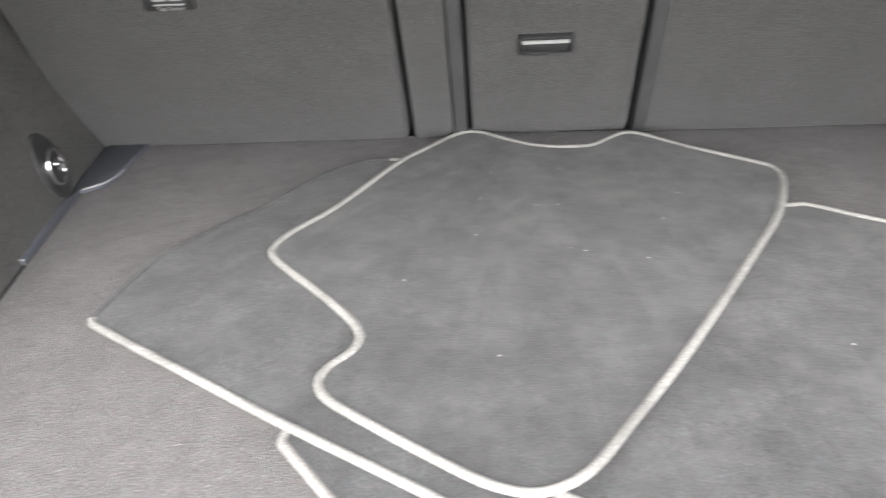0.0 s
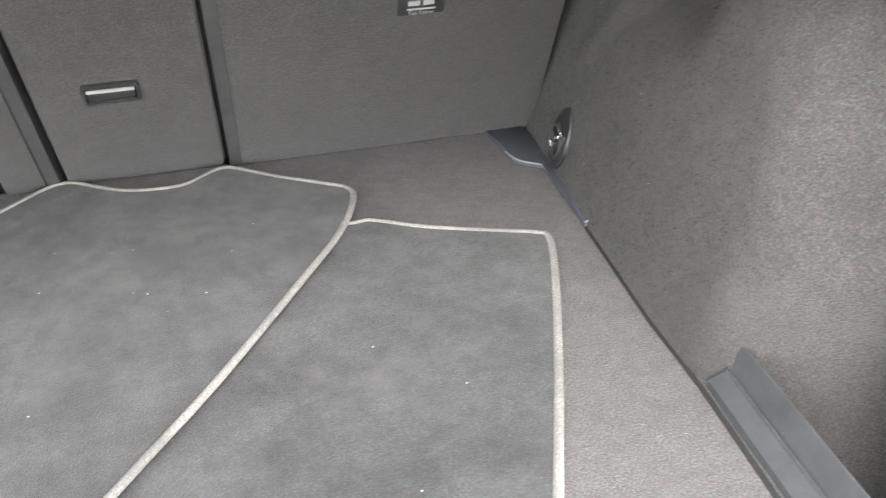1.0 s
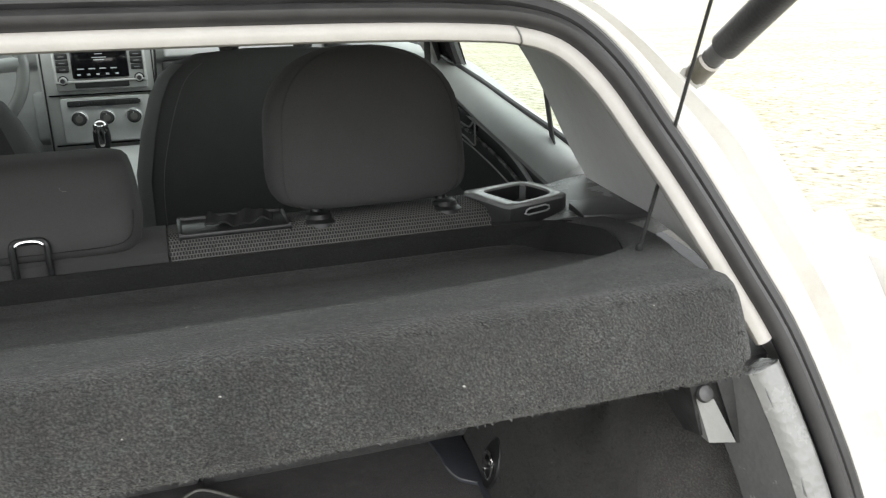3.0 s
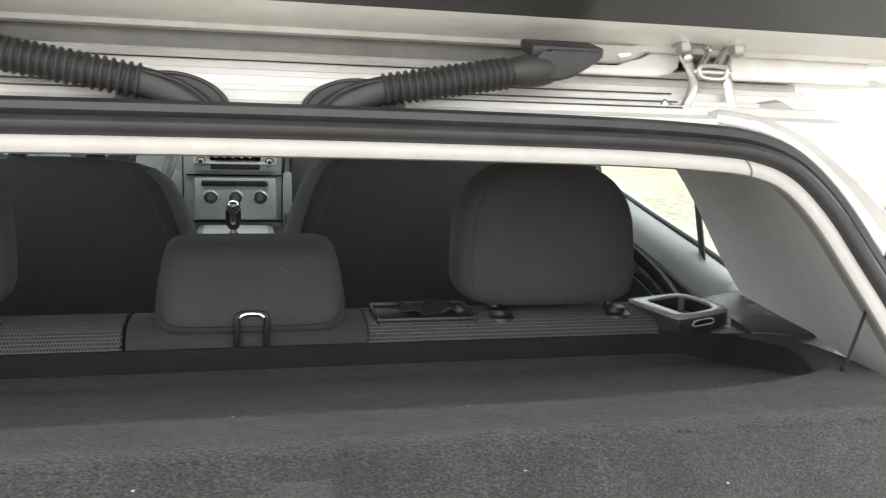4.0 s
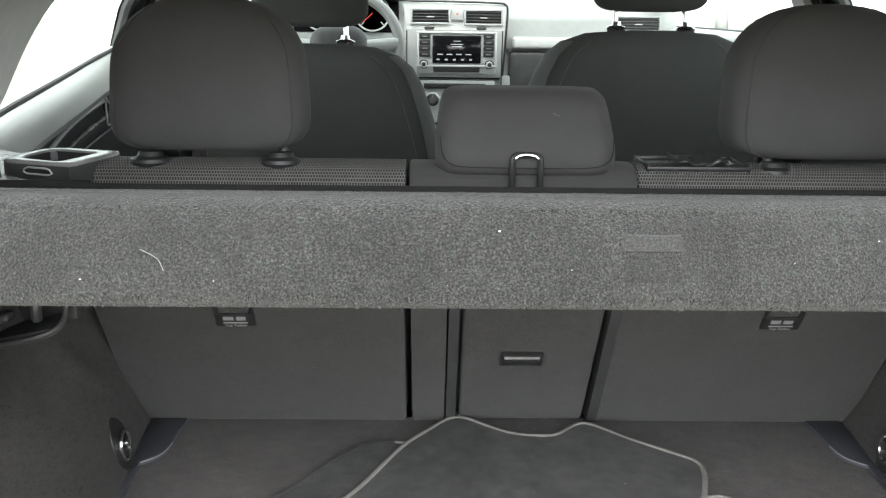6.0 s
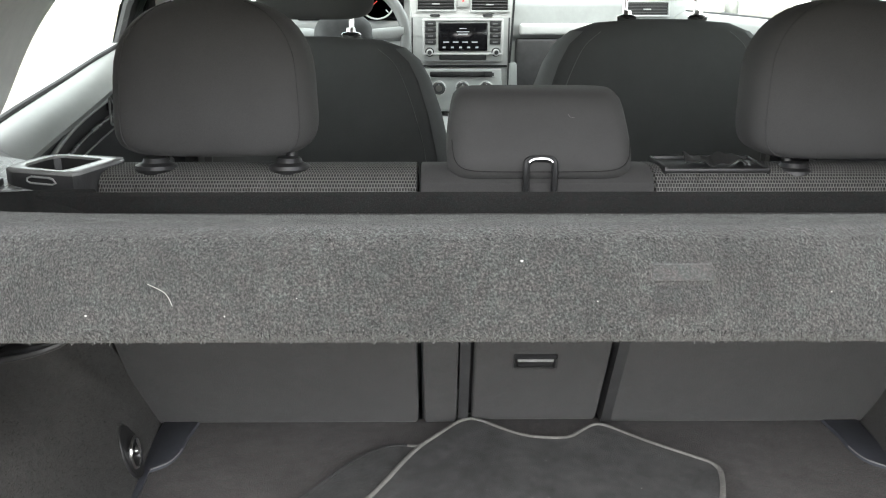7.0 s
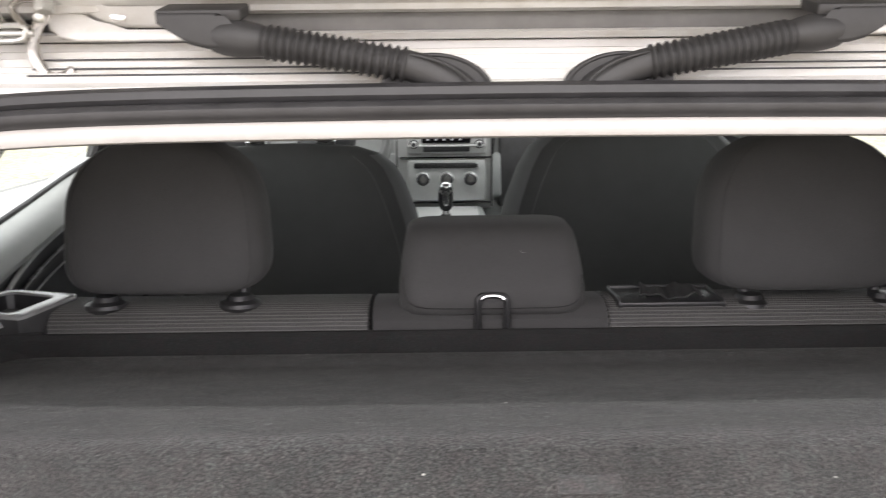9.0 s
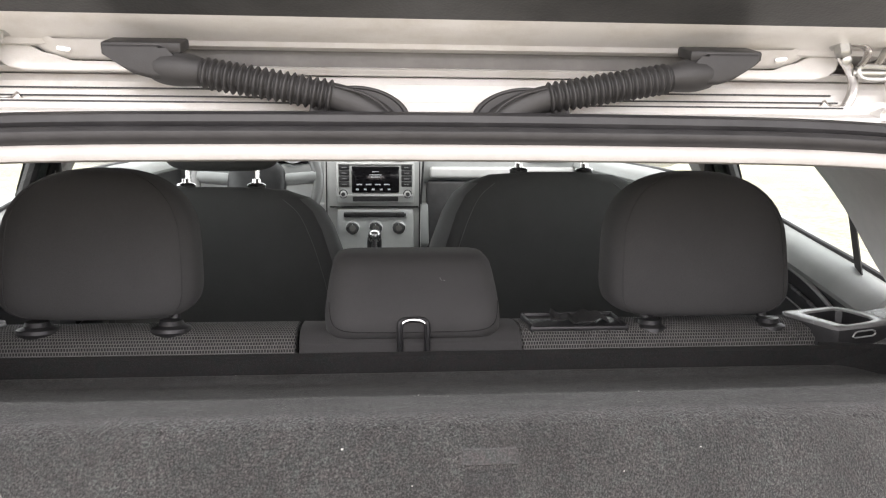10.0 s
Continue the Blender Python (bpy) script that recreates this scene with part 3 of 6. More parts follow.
for s in (1, -1):
    part("side_lining", lining(s), SIDE_CARPET, car, "dark felt side lining bulging over the wheel arch")
    # a broad ledge above the lining, with a skirt that grows deeper towards the back
    stations = [(-0.04, 0.592, 0.69, 0.030), (-0.16, 0.586, 0.69, 0.030), (-0.27, 0.573, 0.685, 0.032), (-0.38, 0.548, 0.67, 0.040), (-0.46, 0.527, 0.64, 0.047), (-0.53, 0.508, 0.605, 0.055), (-0.588, 0.494, 0.578, 0.060), (-0.604, 0.498, 0.572, 0.058)]
    rings = []
    for y, x0, x1, drop in stations:
        z = 0.383 - 0.006 * min(1, -y / 0.6)
        prof = [(x0 + 0.016, z - drop), (x0 + 0.003, z - 0.012), (x0, z - 0.005), (x0 + 0.0015, z - 0.0015), (x0 + 0.005, z), (x1, z + 0.004), (x1, z - 0.02), (x0 + 0.03, z - drop)]
        rings.append([V(XC + s * x, y, zz) for x, zz in prof])
    part("shelf_ledge", loft(rings), LEDGE_PLASTIC, car, "black plastic ledge under the parcel shelf, dusty")
    clip = part("ledge_clip", box(*sorted((XC + s * 0.490, XC + s * 0.517)), -0.612, -0.588, 0.3655, 0.3830, 0.0055, 4), DARK_PLASTIC, car, "dark plastic clip at the end of the ledge")
    part("clip_groove", box(*sorted((XC + s * 0.496, XC + s * 0.512)), -0.6130, -0.610, 0.3695, 0.3720, 0.001), BLACK_PLASTIC, clip)
    part("clip_button", lathe([(0.0, 0.0), (0.0072, 0.0), (0.0072, 0.002), (0.0062, 0.004), (0.003, 0.005), (0.0, 0.0052)], (XC + s * 0.513, -0.606, 0.3565), (0, -1, 0.5), 18), DARK_PLASTIC, clip)
    part("bracket_tab", loft([[V(XC + s * x, y + o, z) for x, y, z in ((0.517, -0.612, 0.316), (0.539, -0.616, 0.314), (0.523, -0.606, 0.350), (0.508, -0.604, 0.352))] for o in (0.0, 0.010)]), END_TAB, car, "smooth grey plastic end tab of the ledge")
    part("ledge_cheek", loft([[V(XC + s * x, y, z) for x, z in prof] for y, prof in ((-0.612, ((0.518, 0.374), (0.528, 0.380), (0.562, 0.312), (0.543, 0.310))), (-0.570, ((0.530, 0.378), (0.545, 0.382), (0.575, 0.312), (0.556, 0.310))))]), LEDGE_PLASTIC, car, "black plastic web behind the clip")
    # plastic flap along the floor in the corner beside the seat
    flap = [(0.518, 0.0), (0.465, -0.003), (0.4665, -0.03), (0.4685, -0.055), (0.467, -0.085), (0.470, -0.108), (0.478, -0.125), (0.496, -0.140), (0.488, -0.22), (0.480, -0.300), (0.495, -0.297), (0.504, -0.23), (0.512, -0.15)]
    flap = [(XC + s * x, y) for x, y in flap]
    part("corner_flap", slab(flap if s > 0 else flap[::-1], 0.001, 0.007, 0.002), SLATE_PLASTIC, car, "slate grey plastic corner flap on the boot floor")
    rim_line = flap[4:8]
    # pale tubes paint the highlights on the flap's curve and tip
    part("flap_highlight", tube(smooth_path([(x, y, 0.0062) for x, y in rim_line], 4), 0.0011, 6), PRINT_GREY, car, "pale line painting a highlight along the corner flap")
    part("flap_tip_highlight", tube([(XC + s * 0.480, -0.300, 0.0068), (XC + s * 0.495, -0.2975, 0.0074)], 0.0010, 6), PRINT_GREY, car, "pale line painting a highlight on the corner flap's tip")
    # black strip in place of the shaded gap between the floor and the lining
    part("floor_gap_shade", loft([[V(XC + s * (edge_x(y) + a), y, b) for a, b in ((-0.0028, -0.002), (-0.0028, 0.0010), (0.001, 0.0016), (0.001, -0.002))] for y in (-0.30, -0.40, -0.48, -0.576, -0.70, -0.84)]), BLACK_FELT, car, "black strip standing in for the shaded gap along the boot floor")
    # raised strip at the mouth of the side niche
    prof = [(0.0, 0.0, 0.0), (0.001, 0.006, 0.0), (0.018, 0.013, 0.002), (0.019, 0.0148, 0.002), (0.0215, 0.0148, 0.002), (0.0225, 0.0135, 0.002), (0.0300, 0.031, -0.006), (0.0325, 0.0355, -0.008), (0.0355, 0.0345, 0.0), (0.0425, 0.016, 0.036), (0.044, -0.10, 0.045), (0.038, -0.10, 0.0)]
    strip = loft([[V(XC + s * (edge_x(y) + 0.004 + 0.72 * x), y - (d if k == 0 else 0), z * h) for x, z, d in prof] for k, (y, h) in enumerate(((-0.574, 1.0), (-0.64, 1.0), (-0.72, 1.0), (-0.84, 1.0)))])
    part("niche_strip", strip, BLUE_PLASTIC, car, "dark grey plastic strip in front of the side niche", 20)
    # bottom of the side niche, below the floor
    part("niche_bottom", box(*sorted((XC + s * 0.44, XC + s * 0.66)), -0.84, -0.56, -0.104, -0.098, 0), BLACK_FELT, car, "dark felt bottom of the side niche")
    # dark cup with bag hook and printed label high on the lining
    part("hook_tray", moved(box(-0.060, 0.060, -0.030, 0.026, -0.005, 0.005, 0.005), pose(XC + s * 0.566, -0.288, 0.248, 0, s * 12, 0)), BLACK_PLASTIC, car, "black plastic bag hook tray")
    part("tray_lip", tube(smooth_path([(XC + s * x, y, z) for x, y, z in ((0.499, -0.285, 0.300), (0.498, -0.300, 0.275), (0.504, -0.314, 0.262), (0.530, -0.324, 0.254), (0.565, -0.327, 0.247), (0.595, -0.322, 0.242), (0.606, -0.308, 0.246), (0.606, -0.292, 0.262))], 5), 0.0036, 8), DARK_PLASTIC, car, "raised lip round the hook tray")
    part("tray_back", moved(box(-0.050, 0.056, -0.004, 0.004, -0.004, 0.040, 0.004), pose(XC + s * 0.566, -0.262, 0.252, 0, s * 12, 0)), BLACK_PLASTIC, car)
    part("hook_plate", box(*sorted((XC + s * 0.492, XC + s * 0.510)), -0.284, -0.268, 0.262, 0.318, 0.004), DARK_PLASTIC, car)
    part("bag_hook", tube(smooth_path([(XC + s * 0.526, -0.268, 0.306), (XC + s * 0.527, -0.290, 0.300), (XC + s * 0.528, -0.302, 0.284), (XC + s * 0.530, -0.298, 0.268)], 5), 0.006, 8), DARK_PLASTIC, car)
    part("socket_cap", moved(box(-0.020, 0.020, -0.010, 0.010, -0.003, 0.008, 0.005, 3), pose(XC + s * 0.580, -0.290, 0.262, 0, s * 12, 0)), DARK_PLASTIC, car)
    for k in range(3):
        part("printed_mark", moved(box(-0.003, 0.003, -0.0006, 0.0006, -0.003, 0.003, 0), pose(XC + s * (0.572 + 0.008 * k), -0.3015, 0.266 - 0.0017 * k, 0, s * 12, 0)), PRINT_GREY, car)
    part("pale_disc", lathe([(0.0, 0.0), (0.0036, 0.0), (0.0036, 0.006), (0.002, 0.0075), (0.0, 0.0075)], (XC + s * 0.512, -0.172, 0.290), (-s * 0.5, -1, 0.3), 12), PILLAR_PLASTIC, car, "small pale disc beside the seat back")

# ---- lashing eyes ----
for s in (1, -1):
    tilt = 16
    m = pose(XC + s * 0.5085, -0.163, 0.046, 0, s * tilt, s * -1)
    eye = thing("lashing_eye", m.translation, "chrome lashing eye on an oval black plate on the side lining", "lashing eye", "lashing eyes of the boot")
    plate = lathe([(0.0, -0.003), (0.024, -0.003), (0.026, 0.0), (0.025, 0.003), (0.022, 0.004), (0.0, 0.003)], (0, 0, 0), (1, 0, 0), 24)
    part("plate", moved(moved(plate, Matrix.Diagonal((1, 0.95, 1.45, 1))), m), BLACK_PLASTIC, eye)
    ring = [V(-s * (0.006 + 0.004 * math.sin(a)), 0.0150 * math.cos(a), 0.0195 * math.sin(a) - 0.003) for a in [2 * math.pi * k / 20 for k in range(20)]]
    part("ring", moved(tube(ring, 0.0026, 8, closed=True), m), CHROME, eye, "polished chrome ring")
    part("bolt", moved(lathe([(0.0, 0), (0.006, 0), (0.006, 0.008), (0.004, 0.01), (0.0, 0.01)], (-s * 0.012 if s > 0 else 0.002, 0, 0.0), (1, 0, 0), 12), m), CHROME, eye)


# ---- floor mats ----
def floor_mat(outline, z0, label, smooth=3, cut=None):
    path = [(p.x, p.y) for p in smooth_path([(x, y, 0) for x, y in outline], smooth, closed=True)]
    mid = V(sum(p[0] for p in path) / len(path), sum(p[1] for p in path) / len(path), 0)
    mat = thing("floor_mat", (mid.x, mid.y, z0), label, "car mat", "car mats laid in the boot")
    part("carpet", slab(path, z0, z0 + 0.0036), MAT_CARPET, mat)
    cord = [(x, y, z0 + 0.0028) for x, y in path]
    if cut:
        i, j = (int(round(c * len(cord))) for c in cut)
        part("piping", tube(cord[j:] + cord[:i + 1], 0.0038, 10, flat=0.75, up=(0, 0, 1)), PIPING, mat, "worn cream cloth piping")
        part("plain_edge", tube(cord[i:j + 1], 0.0040, 8, flat=0.5, up=(0, 0, 1)), MAT_CARPET, mat, "dark edge without piping")
    else:
        part("piping", tube(cord, 0.0038, 10, closed=True, flat=0.75, up=(0, 0, 1)), PIPING, mat, "worn cream cloth piping")
    return mat


floor_mat([(-0.165, -0.54), (-0.144, -0.577), (-0.118, -0.61), (-0.06, -0.69), (-0.045, -0.76), (-0.02, -0.785), (0.02, -0.785), (0.03, -0.75), (0.015, -0.65), (-0.02, -0.56), (-0.09, -0.52)], 0.0005, "dark grey car mat with cream piping, under two others")
floor_mat([(-0.356, -0.405), (-0.352, -0.37), (-0.345, -0.335), (-0.33, -0.291), (-0.291, -0.235), (-0.255, -0.19), (-0.219, -0.13), (-0.180, -0.09), (-0.141, -0.082), (-0.09, -0.12), (-0.05, -0.32), (-0.02, -0.52), (0.0, -0.60), (0.004, -0.638), (-0.012, -0.640), (-0.064, -0.602), (-0.173, -0.533), (-0.253, -0.479), (-0.335, -0.424)], 0.0046, "dark grey car mat with cream piping, partly covered", cut=(0.005, 0.42))
floor_mat([(0.268, -0.216), (0.285, -0.217), (0.338, -0.253), (0.413, -0.288), (0.438, -0.300), (0.447, -0.318), (0.419, -0.404), (0.373, -0.525), (0.321, -0.654), (0.288, -0.735), (0.27, -0.748), (0.15, -0.675), (0.04, -0.613), (-0.015, -0.578), (-0.02, -0.56), (0.05, -0.42), (0.20, -0.24), (0.24, -0.22)], 0.0008, "dark grey dusty car mat with cream piping beside the seat", 4)
floor_mat([(-0.228, -0.295), (-0.216, -0.264), (-0.18, -0.209), (-0.133, -0.108), (-0.098, -0.058), (-0.065, -0.018), (-0.039, -0.014), (-0.005, -0.041), (0.033, -0.064), (0.084, -0.068), (0.108, -0.048), (0.131, -0.030), (0.153, -0.038), (0.195, -0.078), (0.25, -0.122), (0.270, -0.140), (0.272, -0.17), (0.247, -0.243), (0.202, -0.323), (0.118, -0.463), (0.065, -0.542), (0.033, -0.587), (0.004, -0.604), (-0.022, -0.600), (-0.051, -0.583), (-0.109, -0.541), (-0.139, -0.517), (-0.149, -0.499), (-0.146, -0.481), (-0.132, -0.463), (-0.127, -0.444), (-0.135, -0.422), (-0.162, -0.386), (-0.199, -0.343), (-0.222, -0.315)], 0.0088, "shaped dark grey driver's mat with cream piping, lying on top")


# ---- rear seats ----
FACE = 0.555        # the seat back's face comes back by this much for each metre up


def face(z, off=0.0):
    return -0.004 - FACE * z - off


seat_l = thing("rear_seat", (-0.32, 0.03, 0.0), "narrow black cloth rear seat back with net cloth on top", "car seat", "rear seat backs")
seat_r = thing("rear_seat", (0.21, 0.03, 0.0), "wide black cloth rear seat back with ski hatch and two headrests", "car seat", "rear seat backs")


def back_block(x0, x1, z0, z1, front, r=0.006):
    return extrude_x([(face(z0), z0), (face(z1), z1), (face(z1) + front, z1 + 0.01), (face(z0) + front, z0)], x0, x1, r)


GAP_L, GAP_R, HATCH_L, HATCH_R, HATCH_TOP = -0.127, -0.118, -0.066, 0.146, 0.312
part("backrest", back_block(-0.53, GAP_L, 0.002, 0.398, 0.10), SEATBACK_CARPET, seat_l, "dark felt-covered back")
# the wide back goes round the hatch
part("backrest", back_block(HATCH_R + 0.004, 0.545, 0.002, 0.398, 0.10), SEATBACK_CARPET, seat_r, "dark felt-covered back")
part("backrest_column", back_block(GAP_R, HATCH_L - 0.004, 0.002, 0.398, 0.10, 0.005), SEATBACK_CARPET, seat_r, "dark felt-covered strip beside the hatch")
part("backrest_head", back_block(HATCH_L - 0.004, HATCH_R + 0.004, HATCH_TOP + 0.004, 0.398, 0.10), SEATBACK_CARPET, seat_r, "dark felt-covered strip above the hatch")


def frame_strip(x0, x1, w, z1, off, depth):
    """A raised frame up one side, over the top and down the other side of the hatch, w wide."""
    bm = bmesh.new()
    outer = [(x0, 0.004), (x0, z1 - 0.02), (x0 + 0.006, z1 - 0.006), (x0 + 0.02, z1), (x1 - 0.02, z1), (x1 - 0.006, z1 - 0.006), (x1, z1 - 0.02), (x1, 0.004)]
    inner = [(x0 + w, 0.004), (x0 + w, z1 - 0.025), (x0 + w + 0.004, z1 - w - 0.004), (x0 + w + 0.012, z1 - w), (x1 - w - 0.012, z1 - w), (x1 - w - 0.004, z1 - w - 0.004), (x1 - w, z1 - 0.025), (x1 - w, 0.004)]
    return loft([[V(x, face(z, o), z) for x, z, o in ((a[0], a[1], -depth), (a[0], a[1], off), (b[0], b[1], off), (b[0], b[1], -depth))] for a, b in zip(outer, inner)])


part("hatch_frame", frame_strip(HATCH_L - 0.002, HATCH_R + 0.012, 0.014, HATCH_TOP + 0.006, 0.002, 0.03), DARK_PLASTIC, seat_r, "dark plastic frame round the ski hatch")
hatch_block = back_block(HATCH_L + 0.018, HATCH_R - 0.008, 0.004, HATCH_TOP - 0.014, 0.05, 0.008)
bmesh.ops.translate(hatch_block, verts=hatch_block.verts, vec=(0, 0.003, 0))
hatch = part("ski_hatch", hatch_block, SEATBACK_CARPET, seat_r, "felt-covered ski hatch, closed")
part("hatch_well", moved(back_block(HATCH_L, HATCH_R, 0.004, HATCH_TOP, 0.02, 0.0), Matrix.Translation((0, 0.03, 0))), BLACK_PLASTIC, seat_r)
LEAN = math.degrees(math.atan(FACE))
hm = pose(0.035, face(0.1345), 0.1345, LEAN, 0, 0)
bz = bmesh.new()
for q in ((-0.029, 0.029, -0.004, 0.006, 0.0085, 0.0125), (-0.029, 0.029, -0.004, 0.006, -0.0125, -0.0095), (-0.029, -0.0255, -0.004, 0.006, -0.0125, 0.0125), (0.0255, 0.029, -0.004, 0.006, -0.0125, 0.0125)):
    add(bz, box(*q, 0.0012))
part("handle_frame", moved(bz, hm), BLACK_PLASTIC, hatch, "black handle surround")
part("handle_well", moved(box(-0.026, 0.026, 0.004, 0.012, -0.011, 0.010, 0), hm), BLACK_PLASTIC, hatch)
part("handle_grip", moved(box(-0.0245, 0.0245, -0.003, 0.003, -0.0080, 0.0030, 0.002), hm), BLACK_PLASTIC, hatch)
part("handle", moved(box(-0.025, 0.025, -0.0055, 0.002, 0.0044, 0.0068, 0.0011), hm), BEZEL_PLASTIC, hatch, "silver pull handle")


# tether anchors with printed covers
def anchor(x, seat):
    m = pose(x, face(0.225), 0.225, LEAN, 0, 0)
    a = bmesh.new()
    for q in ((-0.026, 0.026, -0.003, 0.006, 0.030, 0.036), (-0.026, 0.026, -0.003, 0.006, -0.036, -0.012), (-0.026, -0.020, -0.003, 0.006, -0.014, 0.032), (0.020, 0.026, -0.003, 0.006, -0.014, 0.032)):
        add(a, box(*q, 0.002))
    an = part("anchor_frame", moved(a, m), BLACK_PLASTIC, seat, "black plastic tether anchor frame")
    part("anchor_well", moved(box(-0.021, 0.021, 0.002, 0.010, -0.013, 0.031, 0), m), BLACK_PLASTIC, an)
    part("anchor_bar", moved(rod((-0.019, -0.002, 0.006), (0.019, -0.002, 0.006), 0.0026), m), HINGE_STEEL, an, "bright steel bar")
    t = bmesh.new()
    add(t, box(-0.015, -0.002, -0.0042, -0.003, -0.022, -0.016, 0))
    add(t, box(0.002, 0.014, -0.0042, -0.003, -0.022, -0.016, 0))
    add(t, box(-0.016, 0.016, -0.0042, -0.003, -0.028, -0.0265, 0))
    part("printed_symbol", moved(t, m), PRINT_GREY, an, "small grey printed symbols")
    curve = bpy.data.curves.new("printed_words", "FONT")
    curve.body, curve.size, curve.align_x, curve.extrude = "Top Tether", 0.0062, "CENTER", 0.0002
    ob = new("printed_words", curve)
    curve.materials.append(PRINT_GREY)
    ob.parent = an
    ob.matrix_parent_inverse = Matrix.Identity(4)
    ob.matrix_basis = m @ pose(0, -0.0035, -0.0345, 90, 0, 0)


anchor(0.372, seat_r)
anchor(2 * XC - 0.372, seat_l)


def seat_top(x0, x1, z0=0.392, n=10):
    """The padded top of the seat back: rises from the felt, rounds over and runs forward."""
    prof = [(-0.215, z0 - 0.012), (-0.231, z0 + 0.003), (-0.238, z0 + 0.013), (-0.2365, z0 + 0.023), (-0.227, z0 + 0.032), (-0.21, z0 + 0.0365), (-0.185, z0 + 0.036), (-0.155, z0 + 0.032), (-0.125, z0 + 0.022), (-0.105, z0 - 0.0), (-0.105, z0 - 0.05), (-0.17, z0 - 0.04)]
    yb = -0.232
    rings = []
    for i in range(n + 1):
        t = (i - 1) / (n - 2) if 0 < i < n else (0.0 if i == 0 else 1.0)
        t = min(1, max(0, 0.004 + 0.992 * t if 0 < i < n else t))
        k = 1 - (0.05 if i in (0, n) else 0.0)
        rings.append([V(x0 + (x1 - x0) * t, (yb + 0.05) + (y - yb - 0.05) * k, 0.40 + (z - 0.40) * k) for y, z in prof])
    bm = loft(rings)
    # cloth coordinates: along the seat, and over its rounded top
    run = [0.0]
    for (ya, za), (yb_, zb_) in zip(prof, prof[1:]):
        run.append(run[-1] + math.hypot(yb_ - ya, zb_ - za))
    bm.verts.index_update()
    layer = bm.loops.layers.uv.new("cloth")
    for f in bm.faces:
        for lp in f.loops:
            lp[layer].uv = (lp.vert.co.x, run[lp.vert.index % len(prof)])
    return bm


part("seat_top", seat_top(-0.468, -0.121), NET_CLOTH, seat_l, "black net cloth seat top")
part("seat_top_middle", seat_top(-0.117, 0.139), SEAT_CLOTH_GREY, seat_r, "plain charcoal cloth seat top")
part("seat_top", seat_top(0.1395, 0.495), NET_CLOTH, seat_r, "black net cloth seat top")
# hidden front padding
for x0, x1, seat in ((-0.53, GAP_L, seat_l), (GAP_R, 0.545, seat_r)):
    part("front_padding", extrude_x([(0.10, 0.0), (-0.12, 0.365), (-0.04, 0.355), (0.2, 0.0)], x0, x1, 0.02), SEAT_CLOTH, seat)


def headrest(cx, w, seat, posts, cz=0.5245, h=0.172, sink=0.0):
    hr = part("headrest", cushion(cx, cz, w, h, -0.222, -0.122, taper=0.09, low=6.0, top=2.4, lean=0.02, square=3.6), SEAT_CLOTH, seat, "charcoal cloth headrest with rounded top")
    for side in (-1, 1):
        seam = []
        for k in range(15):
            a = -1.25 + 2.45 * k / 14
            q = math.sin(a)
            p = 6.0 if q < 0 else 2.4
            z = math.copysign(abs(q) ** (2 / p), q)
            wid = w / 2 * math.cos(a) ** (2 / p) * (1 - 0.09 * (z + 1) / 2)
            dep = 0.05 * math.cos(a) ** (2 / (p + 1.5))
            seam.append((cx + side * 0.87 * wid, -0.172 + 0.01 * (z + 1) - dep * (1 - 0.87 ** 3.6) ** (1 / 3.6) - 0.0002, cz + z * h / 2))
        part("seam", tube(smooth_path(seam, 3), 0.0007, 6), SEAT_CLOTH_GREY, hr)
    for x in posts:
        part("post", rod((x, -0.196, 0.40), (x, -0.185, 0.46), 0.0062), BLACK_PLASTIC, hr)
        part("collar", lathe([(0.0, -0.006), (0.021, -0.006), (0.0235, -0.001), (0.0225, 0.003), (0.015, 0.006), (0.013, 0.011), (0.0, 0.0115)], (x, -0.207, 0.4275 - sink), (0, 0.05, 1)), BLACK_PLASTIC, hr, "black collar")
    return hr


headrest(-0.3495, 0.233, seat_l, (-0.412, -0.264))
headrest(0.366, 0.237, seat_r, (0.30, 0.448), 0.522, 0.174, 0.006)
def pad(levels, cx, r=0.02, n=6):
    """A padded block from (height, width, back, front) levels, with rounded upright edges."""
    rings = []
    for z, w, y0, y1 in levels:
        ring = []
        q = min(r, 0.45 * (y1 - y0), 0.45 * w)
        for px, py, a0 in ((w / 2 - q, y1 - q, 0), (-w / 2 + q, y1 - q, 90), (-w / 2 + q, y0 + q, 180), (w / 2 - q, y0 + q, 270)):
            for k in range(n + 1):
                a = radians(a0 + 90 * k / n)
                ring.append(V(cx + px + q * math.cos(a), py + q * math.sin(a), z))
        rings.append(ring)
    return loft(rings)


part("middle_headrest", pad([(0.416, 0.15, -0.215, -0.15), (0.4175, 0.180, -0.228, -0.13), (0.421, 0.195, -0.236, -0.12), (0.428, 0.202, -0.240, -0.115), (0.44, 0.204, -0.240, -0.11), (0.452, 0.203, -0.236, -0.105), (0.473, 0.198, -0.224, -0.10), (0.491, 0.192, -0.212, -0.10), (0.501, 0.187, -0.203, -0.103), (0.507, 0.178, -0.194, -0.11), (0.510, 0.170, -0.182, -0.122), (0.511, 0.14, -0.17, -0.13)], 0.0135, 0.026), SEAT_CLOTH, seat_r, "low charcoal cloth middle headrest")

seam = [(-0.0965, -0.230, 0.462), (-0.0945, -0.2395, 0.445), (-0.088, -0.2405, 0.4345), (-0.072, -0.2408, 0.4295), (-0.03, -0.2408, 0.4285), (0.03, -0.2408, 0.4285), (0.072, -0.2408, 0.4295), (0.088, -0.2405, 0.4345), (0.0945, -0.2395, 0.445), (0.0965, -0.230, 0.462)]
